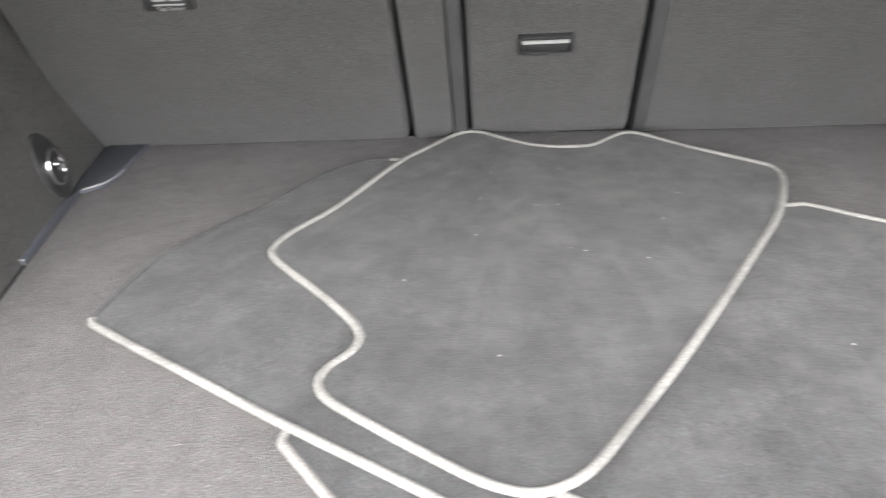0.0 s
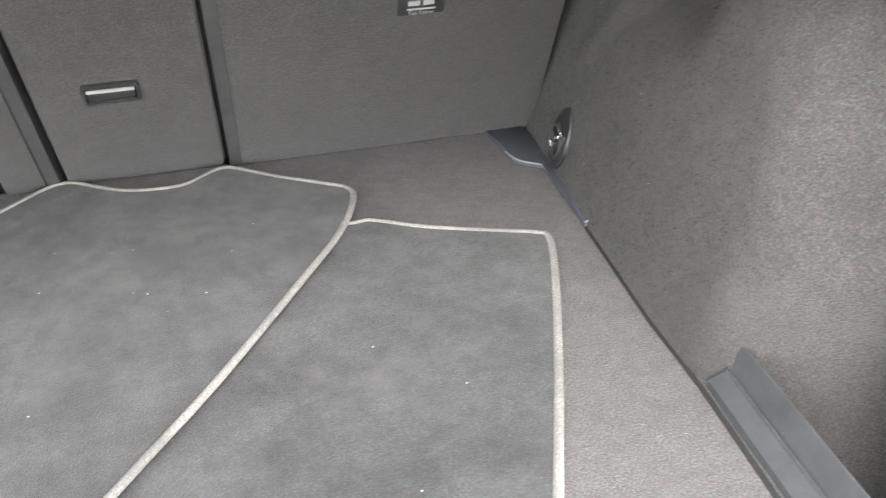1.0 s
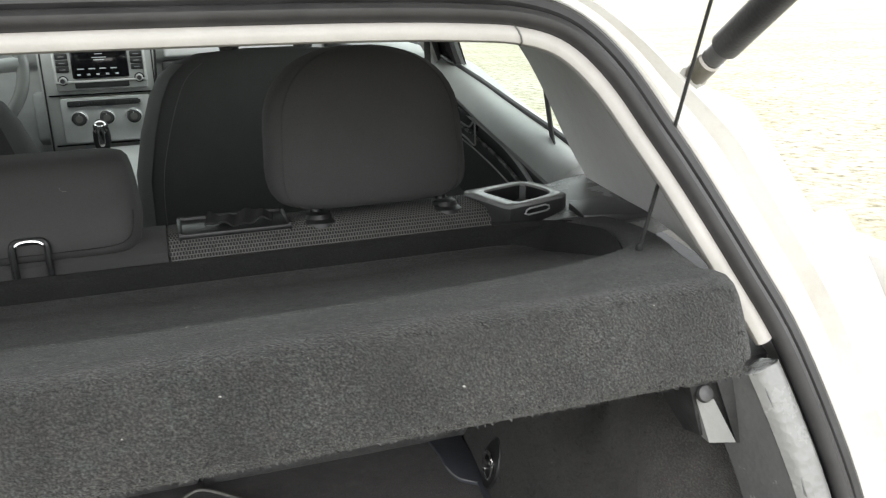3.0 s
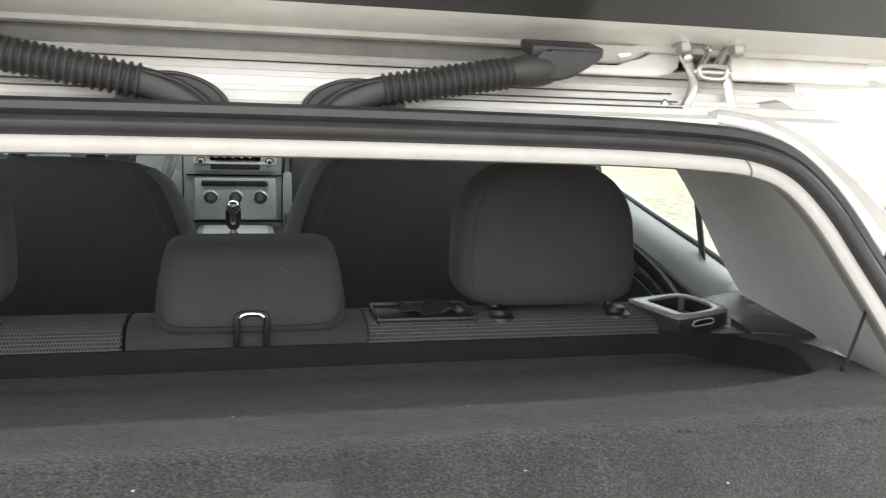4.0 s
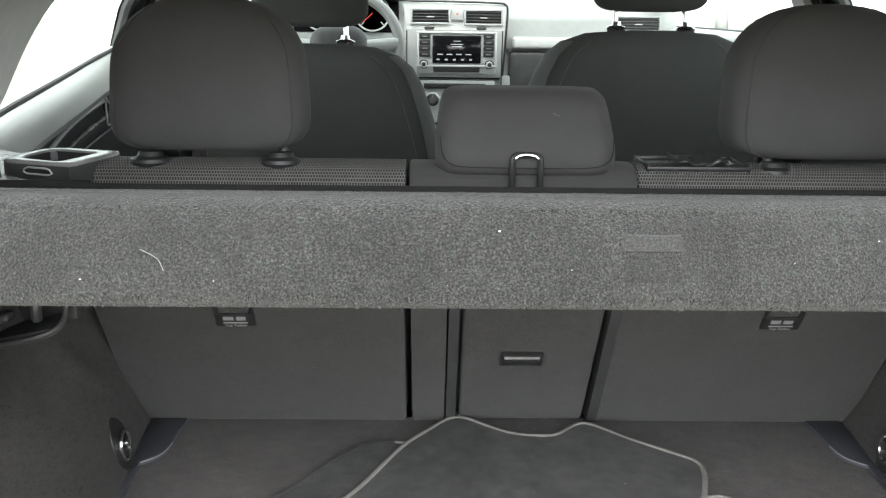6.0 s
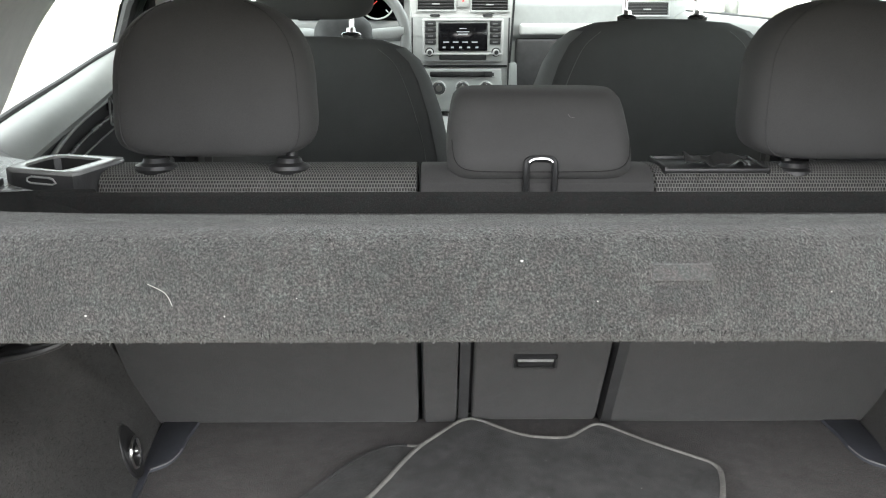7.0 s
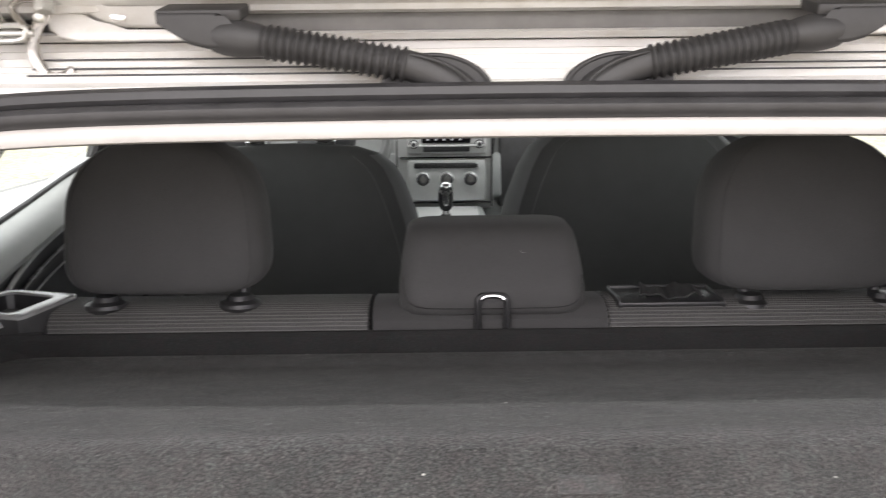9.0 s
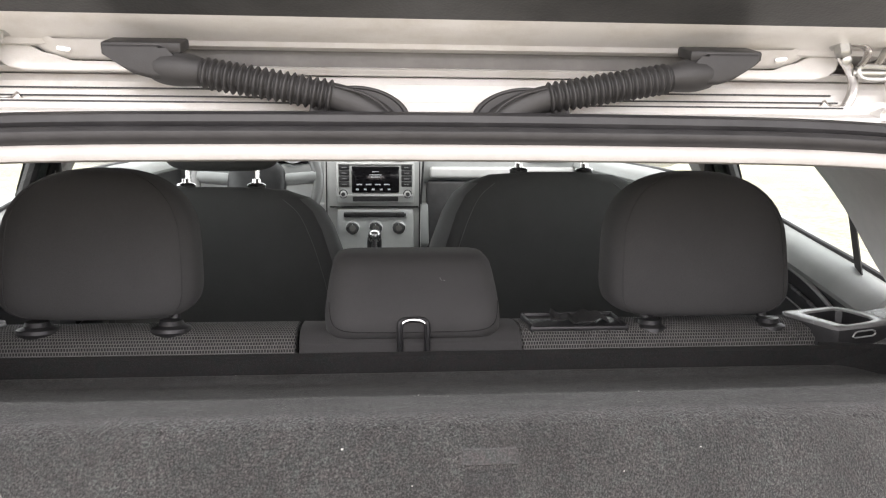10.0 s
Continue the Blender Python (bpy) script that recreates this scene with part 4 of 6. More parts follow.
# The seam's shadow line is put into its black colour.
part("seam", tube(smooth_path([(0.0135 + x, y, z) for x, y, z in seam], 4), 0.0005, 6), BLACK_FELT, bpy.data.objects["middle_headrest"])

# belt guide loop behind the middle headrest
guide = [(-0.003, -0.238, 0.39), (-0.003, -0.243, 0.415), (-0.003, -0.243, 0.4365), (-0.0005, -0.242, 0.4415), (0.0040, -0.242, 0.4430), (0.0125, -0.242, 0.4432), (0.021, -0.242, 0.4430), (0.0255, -0.242, 0.4415), (0.028, -0.243, 0.4365), (0.028, -0.243, 0.415), (0.028, -0.238, 0.39)]
loop_path = smooth_path(guide, 4)
part("belt_guide", tube(loop_path, 0.0035, 8), BLACK_PLASTIC, seat_r, "black belt guide loop")
part("guide_cap", tube(smooth_path([(0.0, -0.2445, 0.4395), (0.004, -0.2445, 0.4425), (0.0125, -0.2445, 0.4437), (0.021, -0.2445, 0.4425), (0.025, -0.2445, 0.4395)], 4), 0.0019, 8), CHROME, seat_r, "bright chrome cap of the belt guide")

# belt slot tray beside the middle seat
tr = bmesh.new()
for q in ((0.150, 0.268, -0.229, -0.2245, 0.424, 0.4300), (0.150, 0.268, -0.163, -0.158, 0.422, 0.4325), (0.150, 0.1545, -0.228, -0.16, 0.422, 0.4315), (0.2635, 0.268, -0.228, -0.16, 0.422, 0.4315)):
    add(tr, box(*q, 0.003))
tray = part("belt_slot", tr, BLACK_PLASTIC, seat_r, "black plastic belt outlet tray")
part("slot_floor", box(0.152, 0.266, -0.226, -0.16, 0.42, 0.4288, 0.002), BLACK_PLASTIC, tray)
part("belt_strap", sheet(lambda u, v: (0.178 + 0.070 * u + 0.006 * v, -0.212 + 0.036 * v, 0.4312 + 0.0028 * math.sin(9 * u + 2 * v) + 0.0016 * math.sin(23 * u + 1) + 0.003 * v), 24, 6, (0, 0, 0.002)), BLACK_FELT, tray, "folded black belt webbing")


# release handle bezels at both ends of the seat top
def release(s):
    bezel = thing("release_bezel", (XC + s * 0.51, -0.2, 0.40), "grey plastic seat release bezel with square recess", "seat release", "seat release bezels")
    def p(x, y, z):
        return V(XC + s * x, y, z + 0.004 - 0.03 * max(0, x - 0.54))
    ring_o = [(0.487, -0.262), (0.469, -0.182), (0.472, -0.172), (0.545, -0.150), (0.558, -0.149), (0.570, -0.158), (0.578, -0.180), (0.583, -0.212), (0.580, -0.230), (0.569, -0.240), (0.530, -0.257), (0.492, -0.269)]
    ring_i = [(0.506, -0.245), (0.492, -0.190), (0.496, -0.181), (0.542, -0.163), (0.550, -0.161), (0.557, -0.165), (0.562, -0.180), (0.567, -0.205), (0.565, -0.216), (0.558, -0.227), (0.534, -0.241), (0.511, -0.251)]
    def shrink(ring, k):
        return [(0.524 + (x - 0.524) * k, -0.203 + (y + 0.203) * k) for x, y in ring]
    part("frame", loft([[p(x, y, 0.4255) for x, y in ring_o], [p(x, y, 0.4278) for x, y in shrink(ring_o, 0.995)], [p(x, y, 0.4292) for x, y in shrink(ring_o, 0.965)], [p(x, y, 0.4292) for x, y in shrink(ring_i, 1.05)], [p(x, y, 0.4285) for x, y in shrink(ring_i, 1.015)], [p(x, y, 0.4265) for x, y in ring_i]], True, False), BEZEL_PLASTIC, bezel, "satin grey top frame", 50)
    part("recess", loft([[p(x, y, 0.400) for x, y in shrink(ring_i, 1.05)], [p(x, y, 0.4262) for x, y in shrink(ring_i, 1.05)], [p(x, y, 0.4262) for x, y in ring_i], [p(x, y, 0.406) for x, y in shrink(ring_i, 0.93)]]), BLACK_PLASTIC, bezel)
    part("body", loft([[p(x, y, 0.4253) for x, y in shrink(ring_o, 0.992)], [p(x, y, 0.4235) for x, y in shrink(ring_o, 1.0)], [p(x, y, 0.412) for x, y in shrink(ring_o, 1.0)], [p(x, y, 0.392) for x, y in shrink(ring_o, 0.97)]], True, False), DARK_PLASTIC, bezel, "dark glossy body", 50)
    slot = [(0.512, 0.4175), (0.515, 0.4215), (0.520, 0.4225), (0.543, 0.4225), (0.548, 0.4205), (0.549, 0.4175), (0.545, 0.4155), (0.517, 0.4155)]
    part("slot", tube([p(x, -0.2615 + 0.40 * (x - 0.52), z) for x, z in slot], 0.0011, 6, closed=True), SILVER_PLASTIC, bezel, "silver edge of the finger slot")
    part("slot_well", loft([[p(x, y + 0.40 * (x - 0.52), z) for x, z in slot] for y in (-0.2612, -0.250)]), BLACK_PLASTIC, bezel)


release(1)
release(-1)


# ---- side trims, doors and windows ----
def c_pillar(s):
    front = smooth_path([(0.646, -0.168, 0.424), (0.644, -0.135, 0.447), (0.642, -0.085, 0.487), (0.639, -0.020, 0.545), (0.632, 0.035, 0.590), (0.600, 0.065, 0.640)], 6)
    back = [q for q, o in rim_frames(0.40, 0.629, 1)]
    back = back[::-1]
    def pick(path, t):
        f = t * (len(path) - 1)
        i = min(int(f), len(path) - 2)
        return path[i].lerp(path[i + 1], f - i)
    def f(u, v):
        a, b = pick(back, u), V(XC, 0, 0) + pick(front, u)
        p = a.lerp(b, v)
        p.x += 0.03 * math.sin(math.pi * v) * (1 - 0.6 * u)
        return (p.x if s > 0 else 2 * XC - p.x, p.y, p.z)
    return sheet(f, 24, 16, (s * 0.012, 0, 0.004))


SILL = [(-0.30, 0.428), (-0.14, 0.436), (-0.02, 0.459), (0.18, 0.491), (0.43, 0.535), (0.60, 0.548), (1.0, 0.562), (1.75, 0.575)]


def sill_z(y):
    for (y0, z0), (y1, z1) in zip(SILL, SILL[1:]):
        if y <= y1:
            return z0 + (z1 - z0) * (y - y0) / (y1 - y0)
    return SILL[-1][1]


def door_panel(s, y0, y1, upper):
    """Door lining: a rounded shoulder under the window, or the panel below it."""
    prof = [(0.668, 0.004), (0.655, 0.006), (0.637, -0.002), (0.622, -0.013), (0.615, -0.026), (0.617, -0.034), (0.625, -0.038), (0.69, -0.038), (0.69, 0.0)]
    if not upper:
        prof = [(0.69, -0.039), (0.628, -0.039), (0.632, -0.05), (0.636, -0.11), (0.628, -0.2), (0.60, -0.23), (0.60, -0.27), (0.63, -0.30), (0.635, -0.45), (0.69, -0.45)]
    rings = []
    for i in range(13):
        y = y0 + (y1 - y0) * i / 12
        w = 0.03 * step((y + 0.1) / 0.8)
        rings.append([V(XC + s * (x + w), y, sill_z(y) + z) for x, z in prof])
    return loft(rings)


for s, side in ((1, "right"), (-1, "left")):
    part("pillar_trim", c_pillar(s), PILLAR_PLASTIC, car, "smooth mid-grey rear pillar trim")
    # low plastic corner between shelf, pillar and seat
    def corner(u, v):
        y = -0.33 + 0.19 * u
        return (XC + s * (0.535 + 0.125 * v), y, 0.402 + 0.022 * v + 0.010 * u)
    part("corner_trim", sheet(corner, 8, 8, (0, 0, -0.02)), TRIM_PLASTIC, car, "dark grey plastic corner beside the seat top")
    for outline, z, mat, label in (([(0.620, -0.112), (0.668, -0.140), (0.676, -0.210), (0.600, -0.224)], 0.420, DOOR_PLASTIC, "pale grey plastic corner under the pillar trim"),
                                   ([(0.678, -0.210), (0.577, -0.242), (0.565, -0.303), (0.648, -0.330)], 0.424, DARK_PLASTIC, "flat dark plastic plate beside the shelf"),
                                   ([(0.577, -0.243), (0.518, -0.286), (0.540, -0.312), (0.566, -0.304)], 0.418, TRIM_PLASTIC, "smooth grey wedge beside the seat release")):
        quad = [V(XC + s * x, y, z) for x, y in outline]
        slabs = loft([[q + V(0, 0, -0.014) for q in quad], quad])
        bmesh.ops.bevel(slabs, geom=slabs.edges[:], offset=0.003, segments=2, profile=0.5, affect="EDGES", clamp_overlap=True)
        part("corner_plate", slabs, mat, car, label)
    d = thing("rear_door", (XC + s * 0.66, 0.2, 0.0), "grey-lined rear car door with silver inner handle, closed", "car door", "car doors")
    part("shoulder", door_panel(s, -0.13, 0.50, True), DOOR_PLASTIC, d, "grey grained plastic shoulder under the window")
    part("lower_lining", door_panel(s, -0.13, 0.50, False), BLUE_PLASTIC, d, "dark lower lining")
    part("window_pane", sheet(lambda u, v: (XC + s * (0.685 - 0.11 * v), -0.10 + 0.09 * v + (0.59 - 0.09 * v) * u, sill_z(-0.06 + 0.55 * u) + v * (0.70 - sill_z(-0.06 + 0.55 * u))), 4, 4, (s * 0.004, 0, 0)), WINDOW_GLASS, d)
    part("window_seal", tube([(XC + s * 0.672, y, sill_z(y) + 0.006) for y in (-0.10, 0.0, 0.15, 0.3, 0.5)], 0.005, 8), RUBBER, d)
    part("handle_recess", moved(box(-0.003, 0.006, -0.045, 0.045, -0.013, 0.013, 0.003), pose(XC + s * 0.640, 0.275, 0.452, 4, 0, 0)), BLACK_PLASTIC, d, "black recess behind the door handle")
    grip = [(0.222, 0.458), (0.232, 0.452), (0.245, 0.4445), (0.262, 0.4430), (0.310, 0.4480), (0.316, 0.440), (0.314, 0.430), (0.262, 0.4220), (0.224, 0.4150), (0.220, 0.430)]
    part("handle", tube(smooth_path([(XC + s * 0.633, y, z) for y, z in grip], 4, True), 0.0017, 6, closed=True), SILVER_PLASTIC, d, "silver inner door handle")
    for drop, r, mat, label in ((0.0475, 0.0036, FASCIA, "pale moulding under the door shoulder"), (0.075, 0.0030, TRIM_PLASTIC, ""), (0.098, 0.0014, SILVER_PLASTIC, "thin silver line round the arm rest")):
        arc = [(0.46, 0.0), (0.30, 0.0), (0.20, 0.001), (0.12, 0.004), (0.06, 0.010), (0.01, 0.020), (-0.03, 0.034), (-0.06, 0.052)]
        part("door_moulding", tube(smooth_path([(XC + s * (0.627 + 0.03 * step((y + 0.1) / 0.8)), y, 0.508 - drop - e - 0.10 * max(0, 0.28 - y) + 0.06 * max(0, y - 0.28)) for y, e in arc], 4), r, 8), mat, d, label)
    d = thing("front_door", (XC + s * 0.70, 1.1, 0.0), "grey-lined front car door, closed", "car door", "car doors")
    part("shoulder", door_panel(s, 0.58, 1.9, True), DOOR_PLASTIC, d, "grey grained plastic shoulder under the window")
    part("lower_lining", door_panel(s, 0.58, 1.9, False), DARK_PLASTIC, d, "dark lower lining")
    part("window_pane", sheet(lambda u, v: (XC + s * (0.715 - 0.13 * v), 0.60 + 1.2 * u - 0.25 * u * v, sill_z(0.6 + 1.2 * u) + v * (0.74 - sill_z(0.6 + 1.2 * u))), 4, 4, (s * 0.004, 0, 0)), WINDOW_GLASS, d)
    part("window_seal", tube([(XC + s * 0.70, y, sill_z(y) + 0.006) for y in (0.58, 0.9, 1.3, 1.8)], 0.005, 8), RUBBER, d)
    # middle pillar and roof rail
    part("middle_pillar", loft([[V(XC + s * (a + 0.0), y + 0.02, z) for a, y in ((x0, 0.495), (x0 - 0.03, 0.51), (x0 - 0.03, 0.565), (x0, 0.585))] for x0, z in ((0.72, 0.1), (0.715, 0.45), (0.69, 0.55), (0.58, 0.75))]), PILLAR_PLASTIC, car, "grey middle pillar")
    for y, r, mat in ((0.415, 0.011, RUBBER), (0.437, 0.008, RUBBER), (0.520, 0.008, RUBBER), (0.543, 0.011, RUBBER)):
        part("pillar_gasket", tube([(XC + s * 0.690, y, 0.500), (XC + s * 0.655, y + 0.002, 0.60), (XC + s * 0.575, y + 0.004, 0.74)], r, 8), mat, car)
    part("window_frame", loft([[V(XC + s * (x0 + a), y, z) for a, y in ((0.006, 0.41), (-0.002, 0.44), (-0.002, 0.518), (0.006, 0.55))] for x0, z in ((0.700, 0.48), (0.663, 0.60), (0.583, 0.745))]), DARK_PLASTIC, d, "dark grey frame beside the door window")
    part("roof_rail", tube(smooth_path([(XC + s * 0.45, -0.47, 0.655), (XC + s * 0.56, 0.0, 0.715), (XC + s * 0.57, 0.5, 0.75), (XC + s * 0.56, 1.1, 0.755), (XC + s * 0.62, 1.55, 0.69), (XC + s * 0.68, 1.95, 0.60)], 5), 0.03, 10), LIGHT_TRIM, car, "pale roof rail and front pillar lining")
    strap = sheet(lambda u, v: (XC + s * (0.625 - 0.0 * v + 0.02 * u), 0.47 + 0.03 * u, 0.66 - 0.40 * v), 2, 6, (s * 0.002, 0.001, 0))
    single("seat_belt", strap, SEAT_CLOTH, "black seat belt hanging on the middle pillar", "seat belt", "front seat belts")
    mirror = thing("door_mirror", (XC + s * 0.92, 1.62, 0.56), "silver outside mirror with pale glass", "car mirror", "door mirrors")
    part("housing", cushion(XC + s * 0.92, 0.61, 0.21, 0.135, 1.60, 1.70, low=3.2, top=3.2), SILVER_PAINT, mirror)
    part("mirror_glass", box(XC + s * 0.92 - 0.085, XC + s * 0.92 + 0.085, 1.592, 1.598, 0.558, 0.662, 0.002), CHROME, mirror, "mirror glass")
    part("foot", rod((XC + s * 0.80, 1.66, 0.55), (XC + s * 0.90, 1.66, 0.57), 0.025), BLACK_PLASTIC, mirror)

strap = sheet(lambda u, v: (XC + 0.650 + 0.006 * u, -0.058 + 0.026 * u + 0.05 * v, 0.440 + 0.14 * v), 3, 8, (0.002, 0, 0))
single("seat_belt", strap, SEAT_CLOTH, "black rear seat belt hanging beside the pillar trim", "seat belt", "rear seat belts")
part("windscreen", sheet(lambda u, v: (XC + (u - 0.5) * (1.30 - 0.22 * v), 2.02 - 0.85 * v - 0.08 * (2 * u - 1) ** 2, 0.655 + 0.13 * v), 8, 6, (0, 0.005, 0.003)), WINDOW_GLASS, car)


# ---- front seats ----
def front_seat(cx, y, zb, rise, label):
    seat = thing("front_seat", (cx, y + 0.2, -0.3), label, "car seat", "front seats")
    rows = [(-0.28, 0.245, 0.13), (0.0, 0.262, 0.12), (0.2, 0.275, 0.115), (0.33, 0.272, 0.11), (0.42, 0.252, 0.10), (0.49, 0.229, 0.09), (0.530, 0.208, 0.075), (0.556, 0.178, 0.055), (0.572, 0.135, 0.032), (0.579, 0.05, 0.012)]
    rings = []
    for z, w, d in rows:
        ring = []
        for k in range(32):
            a = 2 * math.pi * k / 32
            c, q = math.cos(a), math.sin(a)
            ring.append(V(cx + w * math.copysign(abs(c) ** 0.6, c), y + d * 0.5 + (0.58 - z) * 0.18 + d * math.copysign(abs(q) ** 0.7, q), z + zb))
        rings.append(ring)
    part("backrest", loft(rings), FRONT_CLOTH, seat, "black cloth backrest")
    for k in (-1, 1):
        # bolster round each upright edge; its paler cloth paints in windscreen light
        bolster = []
        for z, w, d in rows[:8]:
            edge = []
            for i in range(9):
                a = radians(-34 + 96 * i / 8) if k > 0 else radians(214 - 96 * i / 8)
                c, q = math.cos(a), math.sin(a)
                edge.append(V(cx + (w + 0.003) * math.copysign(abs(c) ** 0.6, c), y + d * 0.5 + (0.58 - z) * 0.18 + (d + 0.003) * math.copysign(abs(q) ** 0.7, q), z + zb))
            bolster.append(edge)
        part("side_bolster", loft(bolster, False), LIT_BOLSTER_CLOTH, seat, "cloth side bolster, paled to show windscreen light")
        seam = [V(cx + k * (w - 0.05), y + d * 0.5 + (0.58 - z) * 0.18 - d * 0.93, z + zb) for z, w, d in rows[:8]]
        part("side_welt", tube(smooth_path(seam, 4), 0.0008, 6), LIT_BOLSTER_CLOTH, seat)
        x = cx + k * 0.072
        part("post", rod((x, y + 0.03, 0.55 + zb), (x, y + 0.035, 0.66 + zb + rise), 0.0055), CHROME, seat, "bright silver headrest post")
        part("collar", lathe([(0.0, -0.02), (0.014, -0.02), (0.019, -0.006), (0.020, -0.003), (0.017, 0.0), (0.0095, 0.002), (0.0085, 0.010), (0.0, 0.0105)], (x, y + 0.015, 0.586 + zb), (0, 0, 1)), CHROME, seat, "bright silver collar")
    part("headrest", cushion(cx, 0.612 + zb + rise + 0.085, 0.245, 0.175, y - 0.01, y + 0.09, taper=0.1, low=5.0, top=2.6, lean=-0.02), FRONT_CLOTH, seat, "charcoal cloth headrest")
    part("cushion", box(cx - 0.25, cx + 0.25, y + 0.2, y + 0.72, -0.12, 0.02, 0.05, 4), SEAT_CLOTH, seat)
    part("rail", box(cx - 0.22, cx + 0.22, y + 0.15, y + 0.65, -0.36, -0.13, 0.02), BLACK_PLASTIC, seat)


front_seat(0.356, 0.60, -0.006, 0.006, "black cloth passenger seat with raised headrest")
front_seat(-0.343, 0.60, -0.040, 0.002, "black cloth driver's seat with headrest pushed down")

# ---- dashboard ----
dash = thing("dashboard", (XC - 0.03, 1.7, 0.1), "grey plastic dashboard with radio screen and air vents", "dashboard")
DX = -0.014
part("dash_body", extrude_x([(1.66, 0.20), (1.66, 0.36), (1.68, 0.49), (1.655, 0.50), (1.645, 0.535), (1.65, 0.60), (1.68, 0.645), (1.74, 0.668), (2.10, 0.66), (2.15, 0.5), (2.15, 0.2)], XC - 0.69, XC + 0.69, 0.008), DASH_PLASTIC, dash, "soft grey dash panel")
part("centre_panel", extrude_x([(1.62, 0.24), (1.612, 0.40), (1.604, 0.56), (1.612, 0.64), (1.66, 0.655), (1.72, 0.5), (1.72, 0.24)], DX - 0.168, DX + 0.152, 0.012), FASCIA, dash, "grey centre stack")
part("side_wing", extrude_x([(1.63, 0.28), (1.64, 0.42), (1.70, 0.42), (1.70, 0.24)], DX - 0.2, DX + 0.18, 0.01), DASH_PLASTIC, dash)


def picture_frame(x0, x1, z0, z1, w, y0, y1, r=0.002):
    bm = bmesh.new()
    for q in ((x0, x1, z1 - w, z1), (x0, x1, z0, z0 + w), (x0, x0 + w, z0 + w * 0.5, z1 - w * 0.5), (x1 - w, x1, z0 + w * 0.5, z1 - w * 0.5)):
        add(bm, box(q[0], q[1], y0, y1, q[2], q[3], r))
    return bm


# air vents
for x0, x1, z0, z1 in ((DX - 0.148, DX - 0.022, 0.578, 0.628), (DX + 0.022, DX + 0.146, 0.576, 0.626), (0.50, 0.645, 0.562, 0.612)):
    y = 1.60 if z1 > 0.62 else 1.637
    vent = part("air_vent", picture_frame(x0, x1, z0, z1, 0.006, y - 0.006, y + 0.012), SILVER_PLASTIC, dash, "silver-framed air vent")
    part("vent_well", box(x0 + 0.004, x1 - 0.004, y + 0.0005, y + 0.003, z0 + 0.004, z1 - 0.004, 0), RUBBER, vent)
    for k in range(4):
        z = z0 + 0.013 + k * (z1 - z0 - 0.02) / 3.3
        part("slat", moved(box(x0 + 0.006, x1 - 0.006, -0.0055, 0.001, -0.0010, 0.0010, 0.0006), pose(0, y, z, -10, 0, 0)), DARK_PLASTIC, vent)
    part("slider", box((x0 + x1) / 2 - 0.012, (x0 + x1) / 2 + 0.012, y - 0.008, y, (z0 + z1) / 2 - 0.004, (z0 + z1) / 2, 0.001), SILVER_PLASTIC, vent)
part("hazard_button", box(DX - 0.018, DX + 0.018, 1.592, 1.61, 0.592, 0.626, 0.003), FASCIA, dash)
part("hazard_mark", box(DX - 0.003, DX + 0.003, 1.5905, 1.593, 0.608, 0.613, 0), NEEDLE_RED, dash)

part("vent_surround", loft([[V(x, y, z) for x, z in ((DX - 0.172, 0.645), (DX + 0.156, 0.640), (DX + 0.152, 0.560), (DX - 0.160, 0.562))] for y in (1.6035, 1.612)]), CONSOLE_SILVER, dash, "bright silver surround of the air vents")
part("dash_edge", tube(smooth_path([(DX - 0.30, 1.60, 0.690), (DX - 0.21, 1.60, 0.660), (DX - 0.17, 1.60, 0.650), (DX, 1.60, 0.648), (DX + 0.13, 1.60, 0.645), (DX + 0.152, 1.602, 0.640), (DX + 0.160, 1.604, 0.625), (DX + 0.158, 1.606, 0.56), (DX + 0.150, 1.61, 0.42)], 5), 0.0036, 8), BLACK_PLASTIC, dash, "black edge round the centre stack")
for x in (DX - 0.088, DX + 0.078):
    part("vent_wheel", lathe([(0.0, -0.004), (0.016, -0.004), (0.019, 0.0), (0.016, 0.004), (0.0, 0.004)], (x, 1.612, 0.5665), (0, 0, 1), 20), BLACK_PLASTIC, dash, "black ribbed thumb wheel")

# radio
radio = thing("car_radio", (DX, 1.6, 0.41), "car radio with lit colour screen and two knobs", "car radio")
part("bezel", picture_frame(DX - 0.128, DX + 0.128, 0.446, 0.557, 0.007, 1.588, 1.604, 0.003), CONSOLE_SILVER, radio, "thin silver bezel")
part("panel", box(DX - 0.126, DX + 0.126, 1.594, 1.62, 0.424, 0.556, 0.006), FASCIA, radio)
screen = part("screen", box(DX - 0.078, DX + 0.078, 1.587, 1.596, 0.458, 0.545, 0.004), SCREEN_BLACK, radio, "black glass screen")
for k in range(4):
    part("menu_icon", box(DX - 0.062 + 0.030 * k, DX - 0.044 + 0.030 * k, 1.5855, 1.588, 0.484, 0.4875, 0), ICON_WHITE, screen)
for k in range(5):
    part("menu_icon", box(DX - 0.064 + 0.026 * k, DX - 0.055 + 0.026 * k, 1.5855, 1.588, 0.467, 0.472, 0), ICON_WHITE, screen)
for z, w in ((0.526, 0.022), (0.516, 0.040), (0.509, 0.03)):
    part("text_bar", box(DX - w / 2, DX + w / 2, 1.5855, 1.588, z, z + 0.0025, 0), ICON_WHITE, screen)
for k in range(4):
    for s in (-1, 1):
        x = DX + s * 0.102
        part("radio_button", box(x - 0.017, x + 0.017, 1.589, 1.597, 0.478 + 0.0185 * k, 0.494 + 0.0185 * k, 0.002), BLACK_PLASTIC, radio)
        part("button_print", box(x - 0.008, x + 0.008, 1.5882, 1.5895, 0.4845 + 0.0185 * k, 0.487 + 0.0185 * k, 0), PRINT_GREY, radio)
